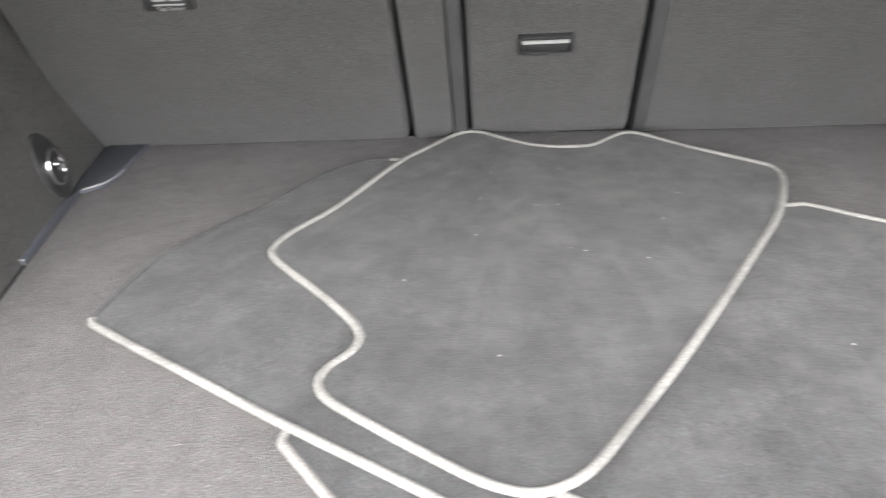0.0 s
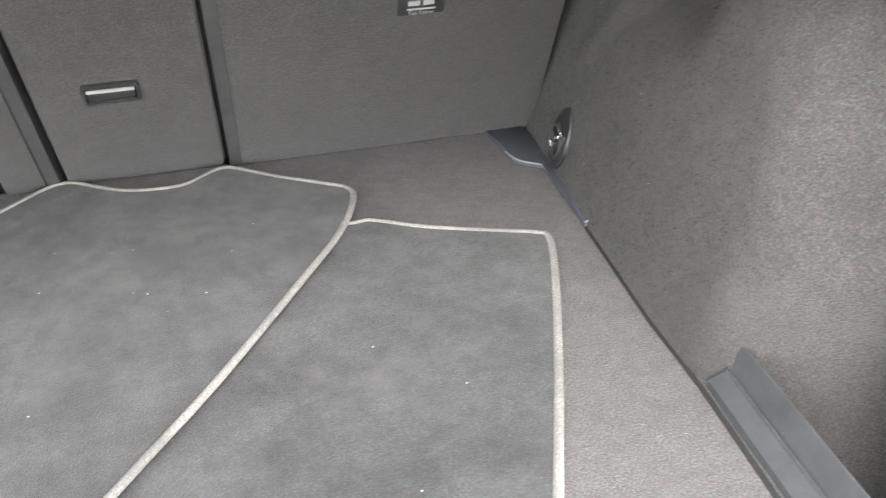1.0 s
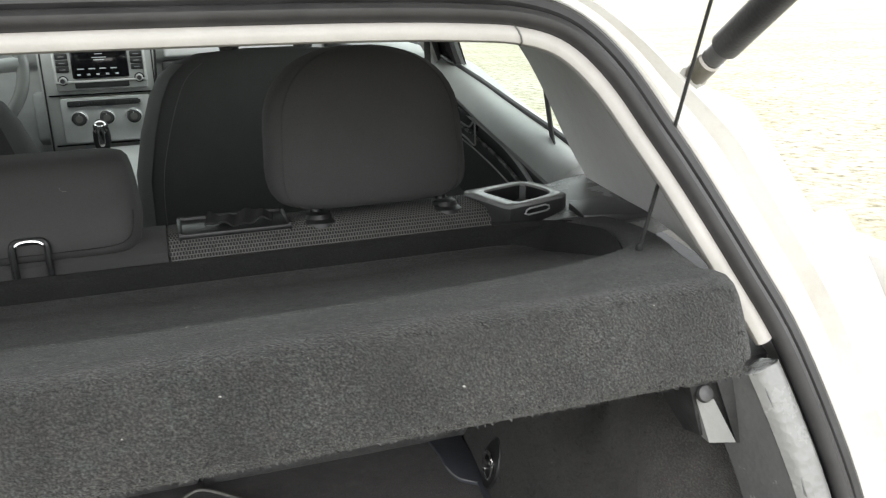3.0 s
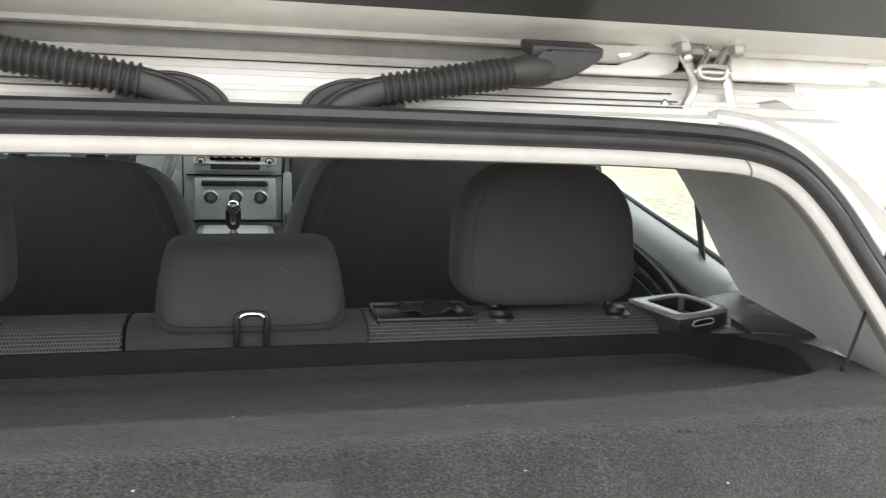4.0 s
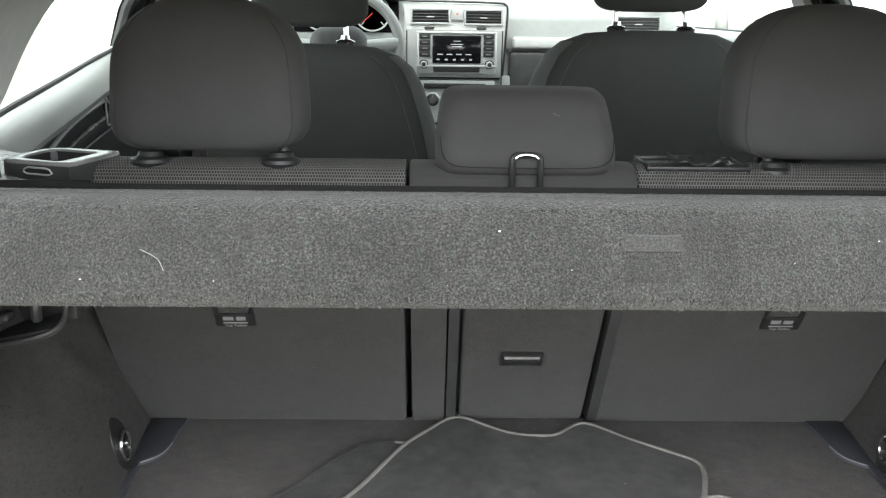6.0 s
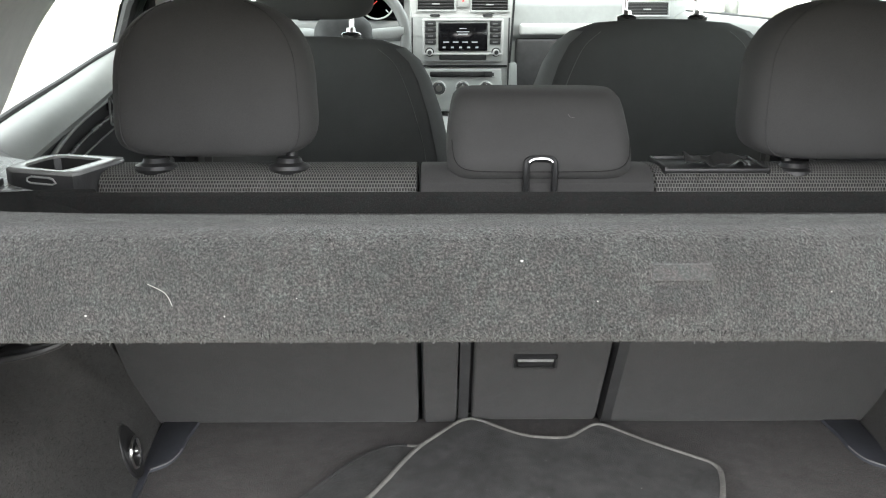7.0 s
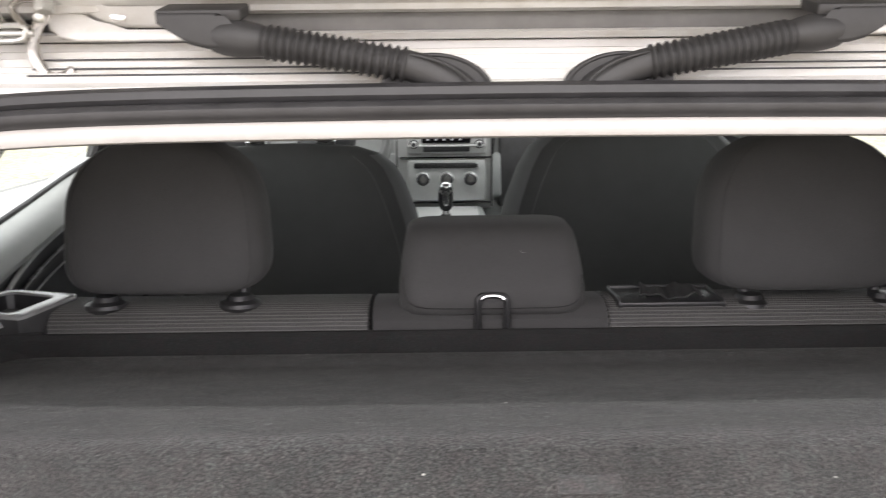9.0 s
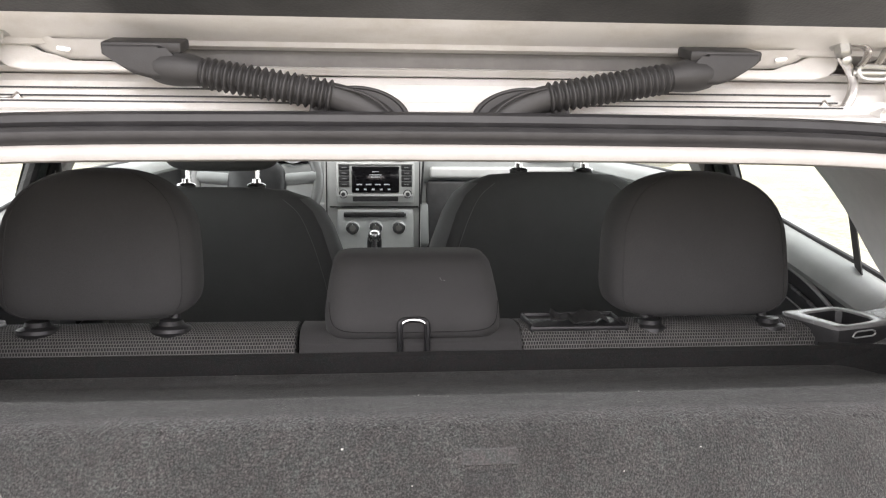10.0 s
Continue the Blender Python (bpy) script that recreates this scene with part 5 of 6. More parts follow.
for s in (-1, 1):
    part("radio_knob", lathe([(0.0, -0.022), (0.009, -0.022), (0.0105, -0.019), (0.0105, 0.0), (0.0135, 0.001), (0.0135, 0.004), (0.0, 0.004)], (DX + s * 0.105, 1.594, 0.4545), (0, 1, 0)), CONSOLE_SILVER, radio, "silver knob with dark ring")
    part("knob_face", lathe([(0.0, 0.0), (0.0065, 0.0), (0.0065, 0.002), (0.0, 0.002)], (DX + s * 0.105, 1.5705, 0.4545), (0, 1, 0)), DARK_PLASTIC, radio)
    part("knob_rim", tube([(DX + s * 0.105 + 0.0125 * math.cos(a), 1.591, 0.4545 + 0.0125 * math.sin(a)) for a in [2 * math.pi * k / 20 for k in range(20)]], 0.0018, 6, closed=True), BLACK_PLASTIC, radio)
part("disc_slot", box(DX - 0.075, DX + 0.075, 1.590, 1.6, 0.430, 0.450, 0.003), BLACK_PLASTIC, radio)

# heating panel
heat = thing("heating_panel", (DX, 1.6, 0.27), "grey heating control panel with three round knobs", "car controls")
part("panel", box(DX - 0.126, DX + 0.126, 1.598, 1.625, 0.268, 0.404, 0.008), FASCIA, heat)
part("switch_panel", box(DX - 0.105, DX + 0.105, 1.590, 1.602, 0.377, 0.394, 0.004), BLACK_PLASTIC, heat)
for k in range(6):
    part("small_button", box(DX - 0.098 + 0.034 * k, DX - 0.07 + 0.034 * k, 1.5875, 1.592, 0.380, 0.391, 0.001), BLACK_PLASTIC, heat)
part("silver_end", box(DX + 0.094, DX + 0.106, 1.588, 1.594, 0.376, 0.395, 0.002), SILVER_PLASTIC, heat)
for k in (-1, 0, 1):
    c = (DX + k * 0.076, 1.598, 0.3425)
    knob = part("knob", lathe([(0.0, -0.020), (0.015, -0.020), (0.0175, -0.017), (0.0185, 0.0), (0.0, 0.0)], c, (0, 1, 0), 28), DARK_PLASTIC, heat, "black control knob")
    part("knob_cap", lathe([(0.0, 0.0), (0.0095, 0.0), (0.0105, 0.002), (0.0, 0.002)], (c[0], c[1] - 0.0215, c[2]), (0, 1, 0), 20), JOINT_SHADE_GREY, knob)
    part("knob_ring", lathe([(0.0185, -0.006), (0.0225, -0.005), (0.0235, 0.0), (0.0185, 0.0), (0.0185, -0.006)], c, (0, 1, 0), 28), CONSOLE_SILVER, knob)
    part("knob_rim", tube([(c[0] + 0.0192 * math.cos(a), c[1] - 0.0165, c[2] + 0.0192 * math.sin(a)) for a in [2 * math.pi * j / 28 for j in range(28)]], 0.0021, 6, closed=True), CHROME, knob, "bright chrome ring")
    part("knob_mark", box(c[0] - 0.001, c[0] + 0.001, c[1] - 0.0212, c[1] - 0.0195, c[2] + 0.003, c[2] + 0.014, 0), ICON_WHITE, knob)
part("dash_strip", box(DX + 0.182, 0.66, 1.626, 1.66, 0.505, 0.542, 0.010, 4), CONSOLE_SILVER, dash, "silver decor strip")
part("glove_box", box(DX + 0.172, 0.66, 1.640, 1.68, 0.24, 0.495, 0.012), DARK_PLASTIC, dash, "dark glove box lid")

for z in (0.409, 0.262):
    part("stack_joint", box(DX - 0.150, DX + 0.142, 1.600, 1.612, z, z + 0.004, 0), SCREEN_BLACK, dash, "dark joint across the centre stack")
for x in (-0.160, 0.146):
    part("stack_edge", box(DX + x - 0.002, DX + x + 0.002, 1.604, 1.622, 0.25, 0.56, 0), BLACK_PLASTIC, dash)

# instruments and wheel
cluster = thing("instrument_cluster", (-0.37, 1.62, 0.6), "instrument cluster with round dials under a hood", "instrument cluster")
part("hood", extrude_x([(1.56, 0.66), (1.60, 0.70), (1.72, 0.70), (1.74, 0.655), (1.62, 0.655)], -0.55, -0.19, 0.012), DASH_PLASTIC, cluster)
part("dial_panel", box(-0.54, -0.20, 1.64, 1.66, 0.55, 0.67, 0.004), SCREEN_BLACK, cluster)
for x in (-0.45, -0.285):
    dial = part("dial", lathe([(0.0, 0.0), (0.052, 0.0), (0.052, -0.012), (0.056, -0.014), (0.058, 0.004), (0.0, 0.004)], (x, 1.64, 0.610), (0, 1, 0), 36), SCREEN_BLACK, cluster, "black round dial")
    part("dial_ring", tube([(x + 0.055 * math.cos(a), 1.628, 0.610 + 0.055 * math.sin(a)) for a in [2 * math.pi * k / 36 for k in range(36)]], 0.003, 6, closed=True), SILVER_PLASTIC, dial)
    for k in range(9):
        a = radians(225 - 270 * k / 8)
        part("dial_mark", moved(box(-0.006, 0.006, -0.001, 0.001, -0.0016, 0.0016, 0), Matrix.Translation((x + 0.044 * math.cos(a), 1.637, 0.610 + 0.044 * math.sin(a))) @ Matrix.Rotation(-a, 4, "Y")), ICON_WHITE, dial)
    a = radians(222)
    part("needle", rod((x, 1.634, 0.610), (x + 0.042 * math.cos(a), 1.634, 0.610 + 0.042 * math.sin(a)), 0.0011, 6), NEEDLE_RED, dial, "red needle")
wm = pose(-0.362, 1.33, 0.505, -24, 0, 0)
wheel = thing("steering_wheel", wm.translation, "dark grey leather steering wheel with chrome emblem", "steering wheel")
ringp = [V(0.178 * math.cos(a), 0, 0.178 * math.sin(a)) for a in [2 * math.pi * k / 48 for k in range(48)]]
part("rim", moved(tube(ringp, 0.016, 10, closed=True), wm), BEZEL_PLASTIC, wheel)
part("hub", moved(cushion(0, 0, 0.17, 0.14, -0.035, 0.035, low=2.8, top=2.8), wm), DARK_PLASTIC, wheel)
for a, b in (((-0.07, 0, 0.01), (-0.172, 0, 0.02)), ((0.07, 0, 0.01), (0.172, 0, 0.02)), ((0, 0, -0.06), (0, 0, -0.172))):
    part("spoke", moved(rod(a, b, 0.018, 10), wm), SILVER_PLASTIC, wheel)
part("column", moved(rod((0, 0.03, 0), (0, 0.35, 0.0), 0.045, 16), wm), BLACK_PLASTIC, wheel)

# tunnel console and gear lever
console = thing("centre_console", (DX, 1.2, -0.36), "grey centre console between the front seats", "car console")
part("console_body", extrude_x([(0.62, -0.36), (0.62, 0.10), (1.0, 0.12), (1.2, 0.17), (1.5, 0.235), (1.64, 0.25), (1.64, -0.36)], DX - 0.12, DX + 0.12, 0.015), DASH_PLASTIC, console)
part("console_plate", extrude_x([(1.16, 0.164), (1.5, 0.238), (1.6, 0.252), (1.6, 0.246), (1.16, 0.156)], DX - 0.10, DX + 0.10, 0.002), CONSOLE_SILVER, console, "silver console plate")
block = part("switch_block", box(DX - 0.078, DX - 0.044, 1.25, 1.36, 0.175, 0.228, 0.004), SILVER_PLASTIC, console, "silver switch block beside the gear lever")
for k in range(3):
    part("switch", box(DX - 0.072, DX - 0.050, 1.246, 1.252, 0.184 + 0.0135 * k, 0.194 + 0.0135 * k, 0.001), DARK_PLASTIC, block)
part("console_box", box(DX - 0.085, DX + 0.085, 1.13, 1.18, 0.09, 0.186, 0.006, 3), LIGHT_TRIM, console, "pale plastic end of the console")
part("console_bin", box(DX - 0.105, DX + 0.105, 0.75, 1.122, 0.09, 0.152, 0.012, 3), BLACK_PLASTIC, console, "black storage bin behind the gear lever")
part("handbrake", tube(smooth_path([(DX - 0.05, 0.98, 0.12), (DX - 0.05, 0.90, 0.17), (DX - 0.05, 0.75, 0.19)], 4), 0.016, 10), BLACK_PLASTIC, console)
lever = thing("gear_lever", (DX - 0.005, 1.38, 0.2), "black gear lever with silver top and leather boot", "gear lever")
LX = DX - 0.006
gaiter = lathe([(0.036, 0.0), (0.037, 0.008), (0.031, 0.016), (0.033, 0.024), (0.024, 0.034), (0.025, 0.041), (0.015, 0.052), (0.012, 0.058)], (LX, 1.38, 0.208), (0, -0.15, 1), 26)
for v in gaiter.verts:
    k = 1 + 0.10 * math.sin(5 * math.atan2(v.co.y - 1.38, v.co.x - LX) + 90 * v.co.z)
    v.co.x, v.co.y = LX + (v.co.x - LX) * k, 1.375 + (v.co.y - 1.375) * k
part("boot", gaiter, DARK_PLASTIC, lever, "black leather boot in soft folds")
part("shaft", rod((LX, 1.375, 0.25), (LX, 1.365, 0.30), 0.010), CHROME, lever)
part("knob", moved(cushion(0, 0, 0.046, 0.085, -0.022, 0.022, taper=0.05, low=2.6, top=2.6), pose(LX, 1.363, 0.318, 6, 0, 0)), BLACK_PLASTIC, lever)
part("knob_cap", moved(cushion(0, 0, 0.040, 0.044, -0.020, 0.020, low=2.2, top=2.2), pose(LX, 1.356, 0.343, 6, 0, 0)), CHROME, lever, "polished silver knob top")
part("knob_inlay", moved(cushion(0, 0, 0.019, 0.060, -0.004, 0.004, low=3.0, top=3.0), pose(LX, 1.3405, 0.322, 6, 0, 0)), CHROME, lever, "polished silver inlay of the knob")


# ---- parcel shelf, its rear edge lifted ----
SHELF_LIFT = radians(13.6)
PY, PZ = -0.27, 0.39


def on_shelf(x, u, w):
    """u metres back from the hinge edge, w metres above the shelf's plane."""
    return V(XC + x, PY - u * math.cos(SHELF_LIFT) + w * math.sin(SHELF_LIFT), PZ + u * math.sin(SHELF_LIFT) + w * math.cos(SHELF_LIFT))


def half_width(u):
    return 0.590 - 0.13 * (min(max(0, u), 0.40) / 0.40) ** 1.7 + 0.015 * max(0, u - 0.40) / 0.045


RIM_SECTION = [(-0.0457, -0.0106), (-0.0286, 0.018), (-0.020, 0.0225), (0.0, 0.0225), (0.0054, 0.018), (-0.001, 0.0), (-0.0097, -0.0106)]
SECTION = [(0.385, -0.0015), (0.405, -0.0025), (0.420, -0.0035), (0.428, -0.0065), (0.4335, -0.013), (0.4365, -0.022), (0.4385, -0.035), (0.4405, -0.052), (0.4415, -0.061), (0.4405, -0.066), (0.4355, -0.068), (0.430, -0.063), (0.424, -0.022), (0.41, -0.017), (0.36, -0.022), (0.20, -0.022), (0.0, -0.018)]


def recess(u):
    """Half the width of the shelf's sunken tray, with rounded rear corners."""
    k = min(1, max(0, (u - 0.08) / 0.278))
    return min(half_width(u) - 0.012, 0.53 * (1 - k ** 3.2) ** 0.3125)


def shelf_top(x, u):
    out = step((abs(x) - recess(u)) / 0.024 + 0.5) if u < 0.356 else 1.0
    floor_w = -0.010 * step(u / 0.05) + 0.0105 * step((u - 0.340) / 0.016)
    return floor_w * (1 - out) + out * (0.0005 + 0.024 * max(0, 1 - u / 0.36))


def shelf_mesh():
    rings, n, m = [], 150, 84
    for i in range(n + 1):
        t = -1 + 2 * i / n
        end = 1 - 0.02 * max(0, (abs(t) - 0.97) / 0.03)
        low = 1 if abs(t) < 0.985 else 0.9
        ring = [on_shelf(t * half_width(0.372 * j / m), 0.372 * j / m * end, shelf_top(t * half_width(0.372 * j / m), 0.372 * j / m)) for j in range(m + 1)]
        ring += [on_shelf(t * half_width(u), u * end, w * low) for u, w in SECTION]
        rings.append(ring)
    return loft(rings)


def rim_mesh():
    return loft([[on_shelf(t * 0.552, u + 0.06 * (max(0, abs(t) - 0.80) / 0.20) ** 2.2, w * (1 if abs(t) < 0.99 else 0.9)) for u, w in RIM_SECTION] for t in [-1 + k / 40 for k in range(81)]])


shelf = thing("parcel_shelf", (XC, PY, PZ), "dark grey felt parcel shelf with lint, rear edge lifted", "parcel shelf")
part("panel", shelf_mesh(), SHELF_CARPET, shelf, "dark grey felt-covered panel with rear lip", 60)
for s in (1, -1):
    def wall(a, v):
        u = -0.012 + 0.275 * a
        x = recess(u) if u > 0.06 else recess(0.06) - 0.05 * (1 - step((u + 0.012) / 0.072)) ** 2
        return on_shelf(s * (x - 0.018 + 0.015 * v), u, -0.0105 + v * (0.0125 + 0.024 * (1 - max(0, u) / 0.36)) * (1 - 0.9 * step((a - 0.6) / 0.4)))
    part("recess_wall", sheet(wall, 40, 6, (s * 0.003, 0, -0.002)), BLACK_FELT, shelf, "black felt side wall of the sunken tray")
def tray(a, b):
    u = 0.012 + 0.334 * a
    x = (2 * b - 1) * (recess(u) - 0.016)
    return on_shelf(x, u, shelf_top(x, u) + 0.0012)


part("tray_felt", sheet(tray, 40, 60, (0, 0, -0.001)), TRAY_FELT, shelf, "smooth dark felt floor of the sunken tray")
part("front_rim", rim_mesh(), BLACK_FELT, shelf, "black felt front rim of the shelf")


def on_lip(x, t, off=0.0):
    """A place on the shelf's rear lip: t from 0 at its upper edge to 1 at its lower edge."""
    a, b = (0.4335, -0.013), (0.4417, -0.0625)
    n = (0.985, 0.165)
    return on_shelf(x, a[0] + (b[0] - a[0]) * t + n[0] * off, a[1] + (b[1] - a[1]) * t + n[1] * off)


def lip_plate(x0, x1, t0, t1, thick):
    return loft([[on_lip(x0, t0, -0.001), on_lip(x1, t0, -0.001), on_lip(x1, t1, -0.001), on_lip(x0, t1, -0.001)], [on_lip(x0, t0, thick * 0.4), on_lip(x1, t0, thick * 0.4), on_lip(x1, t1, thick), on_lip(x0, t1, thick)], [on_lip(x0 + 0.002, t0 + 0.03, thick), on_lip(x1 - 0.002, t0 + 0.03, thick), on_lip(x1 - 0.002, t1 - 0.03, thick), on_lip(x0 + 0.002, t1 - 0.03, thick)]])


part("pull_tab", lip_plate(0.004, 0.038, 0.24, 0.44, 0.0026), TAB_FELT, shelf, "small flat felt pull tab")
part("dark_mark", lip_plate(0.004, 0.037, 0.46, 0.80, 0.0013), MARK_FELT, shelf, "darker felt patch below the tab")
for s in (1, -1):
    a = on_shelf(s * 0.478, 0.30, 0.004)
    b = V(XC + s * 0.60, -0.56, 0.90)
    cord = thing("shelf_cord", a, "thin black cord from the shelf to the tailgate", "cord", "shelf cords")
    part("string", tube([a.lerp(b, k / 10) for k in range(11)], 0.0016, 6), CORD, cord)
    part("knot", cushion(a.x, a.z + 0.002, 0.005, 0.008, a.y - 0.0025, a.y + 0.0025), CORD, cord)


# ---- tailgate, standing open ----
gate = thing("tailgate", (XC, -0.40, 0.71), "open silver tailgate with black trim panel, held up by struts", "car tailgate")
GATE = [(-0.345, 0.7005), (-0.432, 0.702), (-0.439, 0.7065), (-0.435, 0.7085), (-0.345, 0.7145), (-0.345, 0.7205), (-0.432, 0.7225), (-0.446, 0.7235), (-0.450, 0.7275), (-0.462, 0.7305), (-0.478, 0.735), (-0.492, 0.741), (-0.505, 0.752), (-0.505, 0.775), (-0.44, 0.765), (-0.335, 0.738)]
# Dark block in the hollow: its colour stands in for shade there.
part("hollow_shade", box(XC - 0.29, XC + 0.29, -0.428, -0.36, 0.707, 0.724, 0.002), JOINT_SHADE_GREY, gate, "dark block painting shade into the hollow of the tailgate frame")
part("inner_panel", extrude_x(GATE, XC - 0.60, XC + 0.60), SILVER_PAINT, gate, "silver painted inner frame with a dark hollow", 25)


def gate_plate(s0, s1, x0, x1, low, thick=0.02):
    """A plate of the raised tailgate between two distances from its hinge edge."""
    a, b = V(0, -0.49, 0.745), V(0, -0.89, 0.456).normalized()
    up = V(0, 0.456, 0.89)
    return loft([[a + b * s0 + V(x0, 0, 0) - up * low, a + b * s0 + V(x1, 0, 0) - up * low, a + b * s1 + V(x1, 0, 0) - up * low, a + b * s1 + V(x0, 0, 0) - up * low],
                 [a + b * s0 + V(x0, 0, 0) + up * thick, a + b * s0 + V(x1, 0, 0) + up * thick, a + b * s1 + V(x1, 0, 0) + up * thick, a + b * s1 + V(x0, 0, 0) + up * thick]])


part("upper_trim", gate_plate(0.0, 0.12, XC - 0.57, XC + 0.57, 0.004), DARK_PLASTIC, gate, "dark grey plastic trim panel")
part("rear_window", gate_plate(0.122, 0.50, XC - 0.42, XC + 0.42, 0.0, 0.005), WINDOW_GLASS, gate)
for s in (1, -1):
    part("side_trim", gate_plate(0.122, 0.50, *sorted((XC + s * 0.422, XC + s * 0.58)), 0.004), DARK_PLASTIC, gate)
part("lower_panel", gate_plate(0.502, 0.92, XC - 0.56, XC + 0.56, 0.02), DARK_PLASTIC, gate, "dark plastic lower lining")
for s in (1, -1):
    hx = lambda x: XC + 0.008 + s * x
    # corrugated wiring hose with rubber ends
    def bend(t):
        return V(hx(0.086), -0.502, 0.6815).lerp(V(hx(0.138), -0.502, 0.6905), t).lerp(V(hx(0.138), -0.502, 0.6905).lerp(V(hx(0.186), -0.497, 0.6985), t), t)
    hose = part("wiring_hose", tube([bend(k / 170) for k in range(171)], lambda t: 0.0112 + 0.0016 * math.sin(2 * math.pi * 18 * t), 16), CORRUGATED, gate, "black corrugated rubber wiring hose", 80)
    part("hose_end", tube(smooth_path([(hx(0.184), -0.497, 0.6985), (hx(0.198), -0.495, 0.7005), (hx(0.214), -0.492, 0.7025), (hx(0.226), -0.490, 0.7050), (hx(0.236), -0.489, 0.7085)], 5), lambda t: 0.0100 + 0.0035 * math.sin(math.pi * min(1, 1.25 * t)) - 0.005 * max(0, t - 0.6) / 0.4, 14), CORRUGATED, hose, "", 60)
    fin = [(0.199, 0.7090), (0.2015, 0.7030), (0.2065, 0.6970), (0.214, 0.6935), (0.226, 0.6940), (0.237, 0.6970), (0.246, 0.7030), (0.2545, 0.7085), (0.2595, 0.7115), (0.2600, 0.7190), (0.216, 0.7190), (0.213, 0.7135), (0.203, 0.7118)]
    shoulder = loft([[V(hx(x), y, z) for x, z in fin] for y in (-0.503, -0.480)])
    bmesh.ops.bevel(shoulder, geom=[e for e in shoulder.edges if abs(e.verts[0].co.y - e.verts[1].co.y) < 0.001], offset=0.003, segments=3, profile=0.5, affect="EDGES", clamp_overlap=True)
    part("hose_shoulder", shoulder, CORRUGATED, hose)
    part("hose_plate", moved(box(-0.029, 0.031, -0.016, 0.016, -0.0042, 0.0042, 0.002), pose(hx(0.231), -0.486, 0.7195, 12, 0, 0)), CORRUGATED, hose, "flat rubber plug in the tailgate")
    foot = smooth_path([(hx(0.090), -0.502, 0.6825), (hx(0.077), -0.502, 0.6790), (hx(0.064), -0.502, 0.6735), (hx(0.050), -0.502, 0.6655), (hx(0.040), -0.502, 0.655)], 5)
    part("hose_foot", tube(foot, lambda t: 0.0105 + 0.002 * t, 14, flat=0.85, up=(0, 1, 0)), CORRUGATED, hose)
    disc = lathe([(0.0, -0.006), (0.90, -0.006), (1.0, -0.003), (1.0, 0.003), (0.96, 0.0042), (0.92, 0.0042), (0.88, 0.003), (0.0, 0.003)], (0, 0, 0), (0, -1, 0), 40)
    part("grommet", moved(moved(disc, Matrix.Diagonal((0.040, 1, 0.024, 1))), pose(hx(0.064), -0.499, 0.6655, 0, s * -6, 0)), CORRUGATED, hose, "oval rubber grommet with raised rim")
    crease = smooth_path([(hx(0.083), -0.5085, 0.6885), (hx(0.070), -0.5105, 0.6855), (hx(0.058), -0.5125, 0.6815), (hx(0.047), -0.5135, 0.6745), (hx(0.037), -0.5125, 0.664)], 4)
    part("foot_crease", tube(crease, 0.0009, 8), CORRUGATED, hose)
    # pressed fields of the frame on both sides of the hinge, and the curved flange above them
    for field in ([(0.240, 0.702), (0.340, 0.702), (0.353, 0.705), (0.361, 0.711), (0.364, 0.718), (0.362, 0.724), (0.355, 0.7305), (0.338, 0.7255), (0.326, 0.7178), (0.315, 0.7128), (0.302, 0.7108), (0.240, 0.7105)],
                  [(0.412, 0.702), (0.56, 0.702), (0.56, 0.7265), (0.47, 0.7265), (0.424, 0.7270), (0.411, 0.7240), (0.4055, 0.716), (0.4065, 0.708)]):
        panel = loft([[V(hx(x), y + 0.25 * (z - 0.702), z) for x, z in field] for y in (-0.4425, -0.400)])
        bmesh.ops.bevel(panel, geom=[e for e in panel.edges if not (abs(e.verts[0].co.y - e.verts[1].co.y) > 0.024 and abs(e.verts[0].co.x - e.verts[1].co.x) < 0.0001)], offset=0.0025, segments=3, profile=0.5, affect="EDGES", clamp_overlap=True)
        part("pressed_field", panel, SILVER_PAINT, gate)
    curve_low = smooth_path([(0.230, 0.7125, 0), (0.300, 0.7125, 0), (0.315, 0.7145, 0), (0.327, 0.7200, 0), (0.339, 0.7278, 0), (0.352, 0.7345, 0), (0.372, 0.7365, 0)], 5)
    part("curved_flange", loft([[V(hx(p.x), -0.436 - 1.3 * d, p.y + d) for d in (0.0, 0.003, 0.014)] + [V(hx(p.x), -0.40, p.y + 0.014), V(hx(p.x), -0.40, p.y)] for p in curve_low]), SILVER_PAINT, gate, "curved painted flange running to the hinge")
    part("flange_slot", moved(box(-0.0055, 0.0055, -0.001, 0.001, -0.0022, 0.0022, 0.0008), pose(hx(0.305), -0.4475, 0.7195, 0, s * -10, 0)), CHROME, gate)
    # hinge
    hinge = part("hinge", tube(smooth_path([(hx(0.358), -0.452, 0.722), (hx(0.362), -0.458, 0.712), (hx(0.364), -0.463, 0.699), (hx(0.360), -0.467, 0.686), (hx(0.353), -0.469, 0.677), (hx(0.345), -0.470, 0.6745), (hx(0.337), -0.470, 0.6765), (hx(0.332), -0.470, 0.6805)], 4), 0.0046, 10, flat=0.7, up=(0, 1, 0)), HINGE_STEEL, gate, "silver hinge arm")
    part("hinge_arm", tube(smooth_path([(hx(0.402), -0.452, 0.722), (hx(0.397), -0.460, 0.708), (hx(0.398), -0.464, 0.695), (hx(0.400), -0.467, 0.682), (hx(0.403), -0.469, 0.672)], 4), 0.0044, 10, flat=0.7, up=(0, 1, 0)), HINGE_STEEL, hinge)
    part("hinge_plate", box(*sorted((hx(0.335), hx(0.418))), -0.458, -0.43, 0.7335, 0.740, 0.003), HINGE_STEEL, hinge)
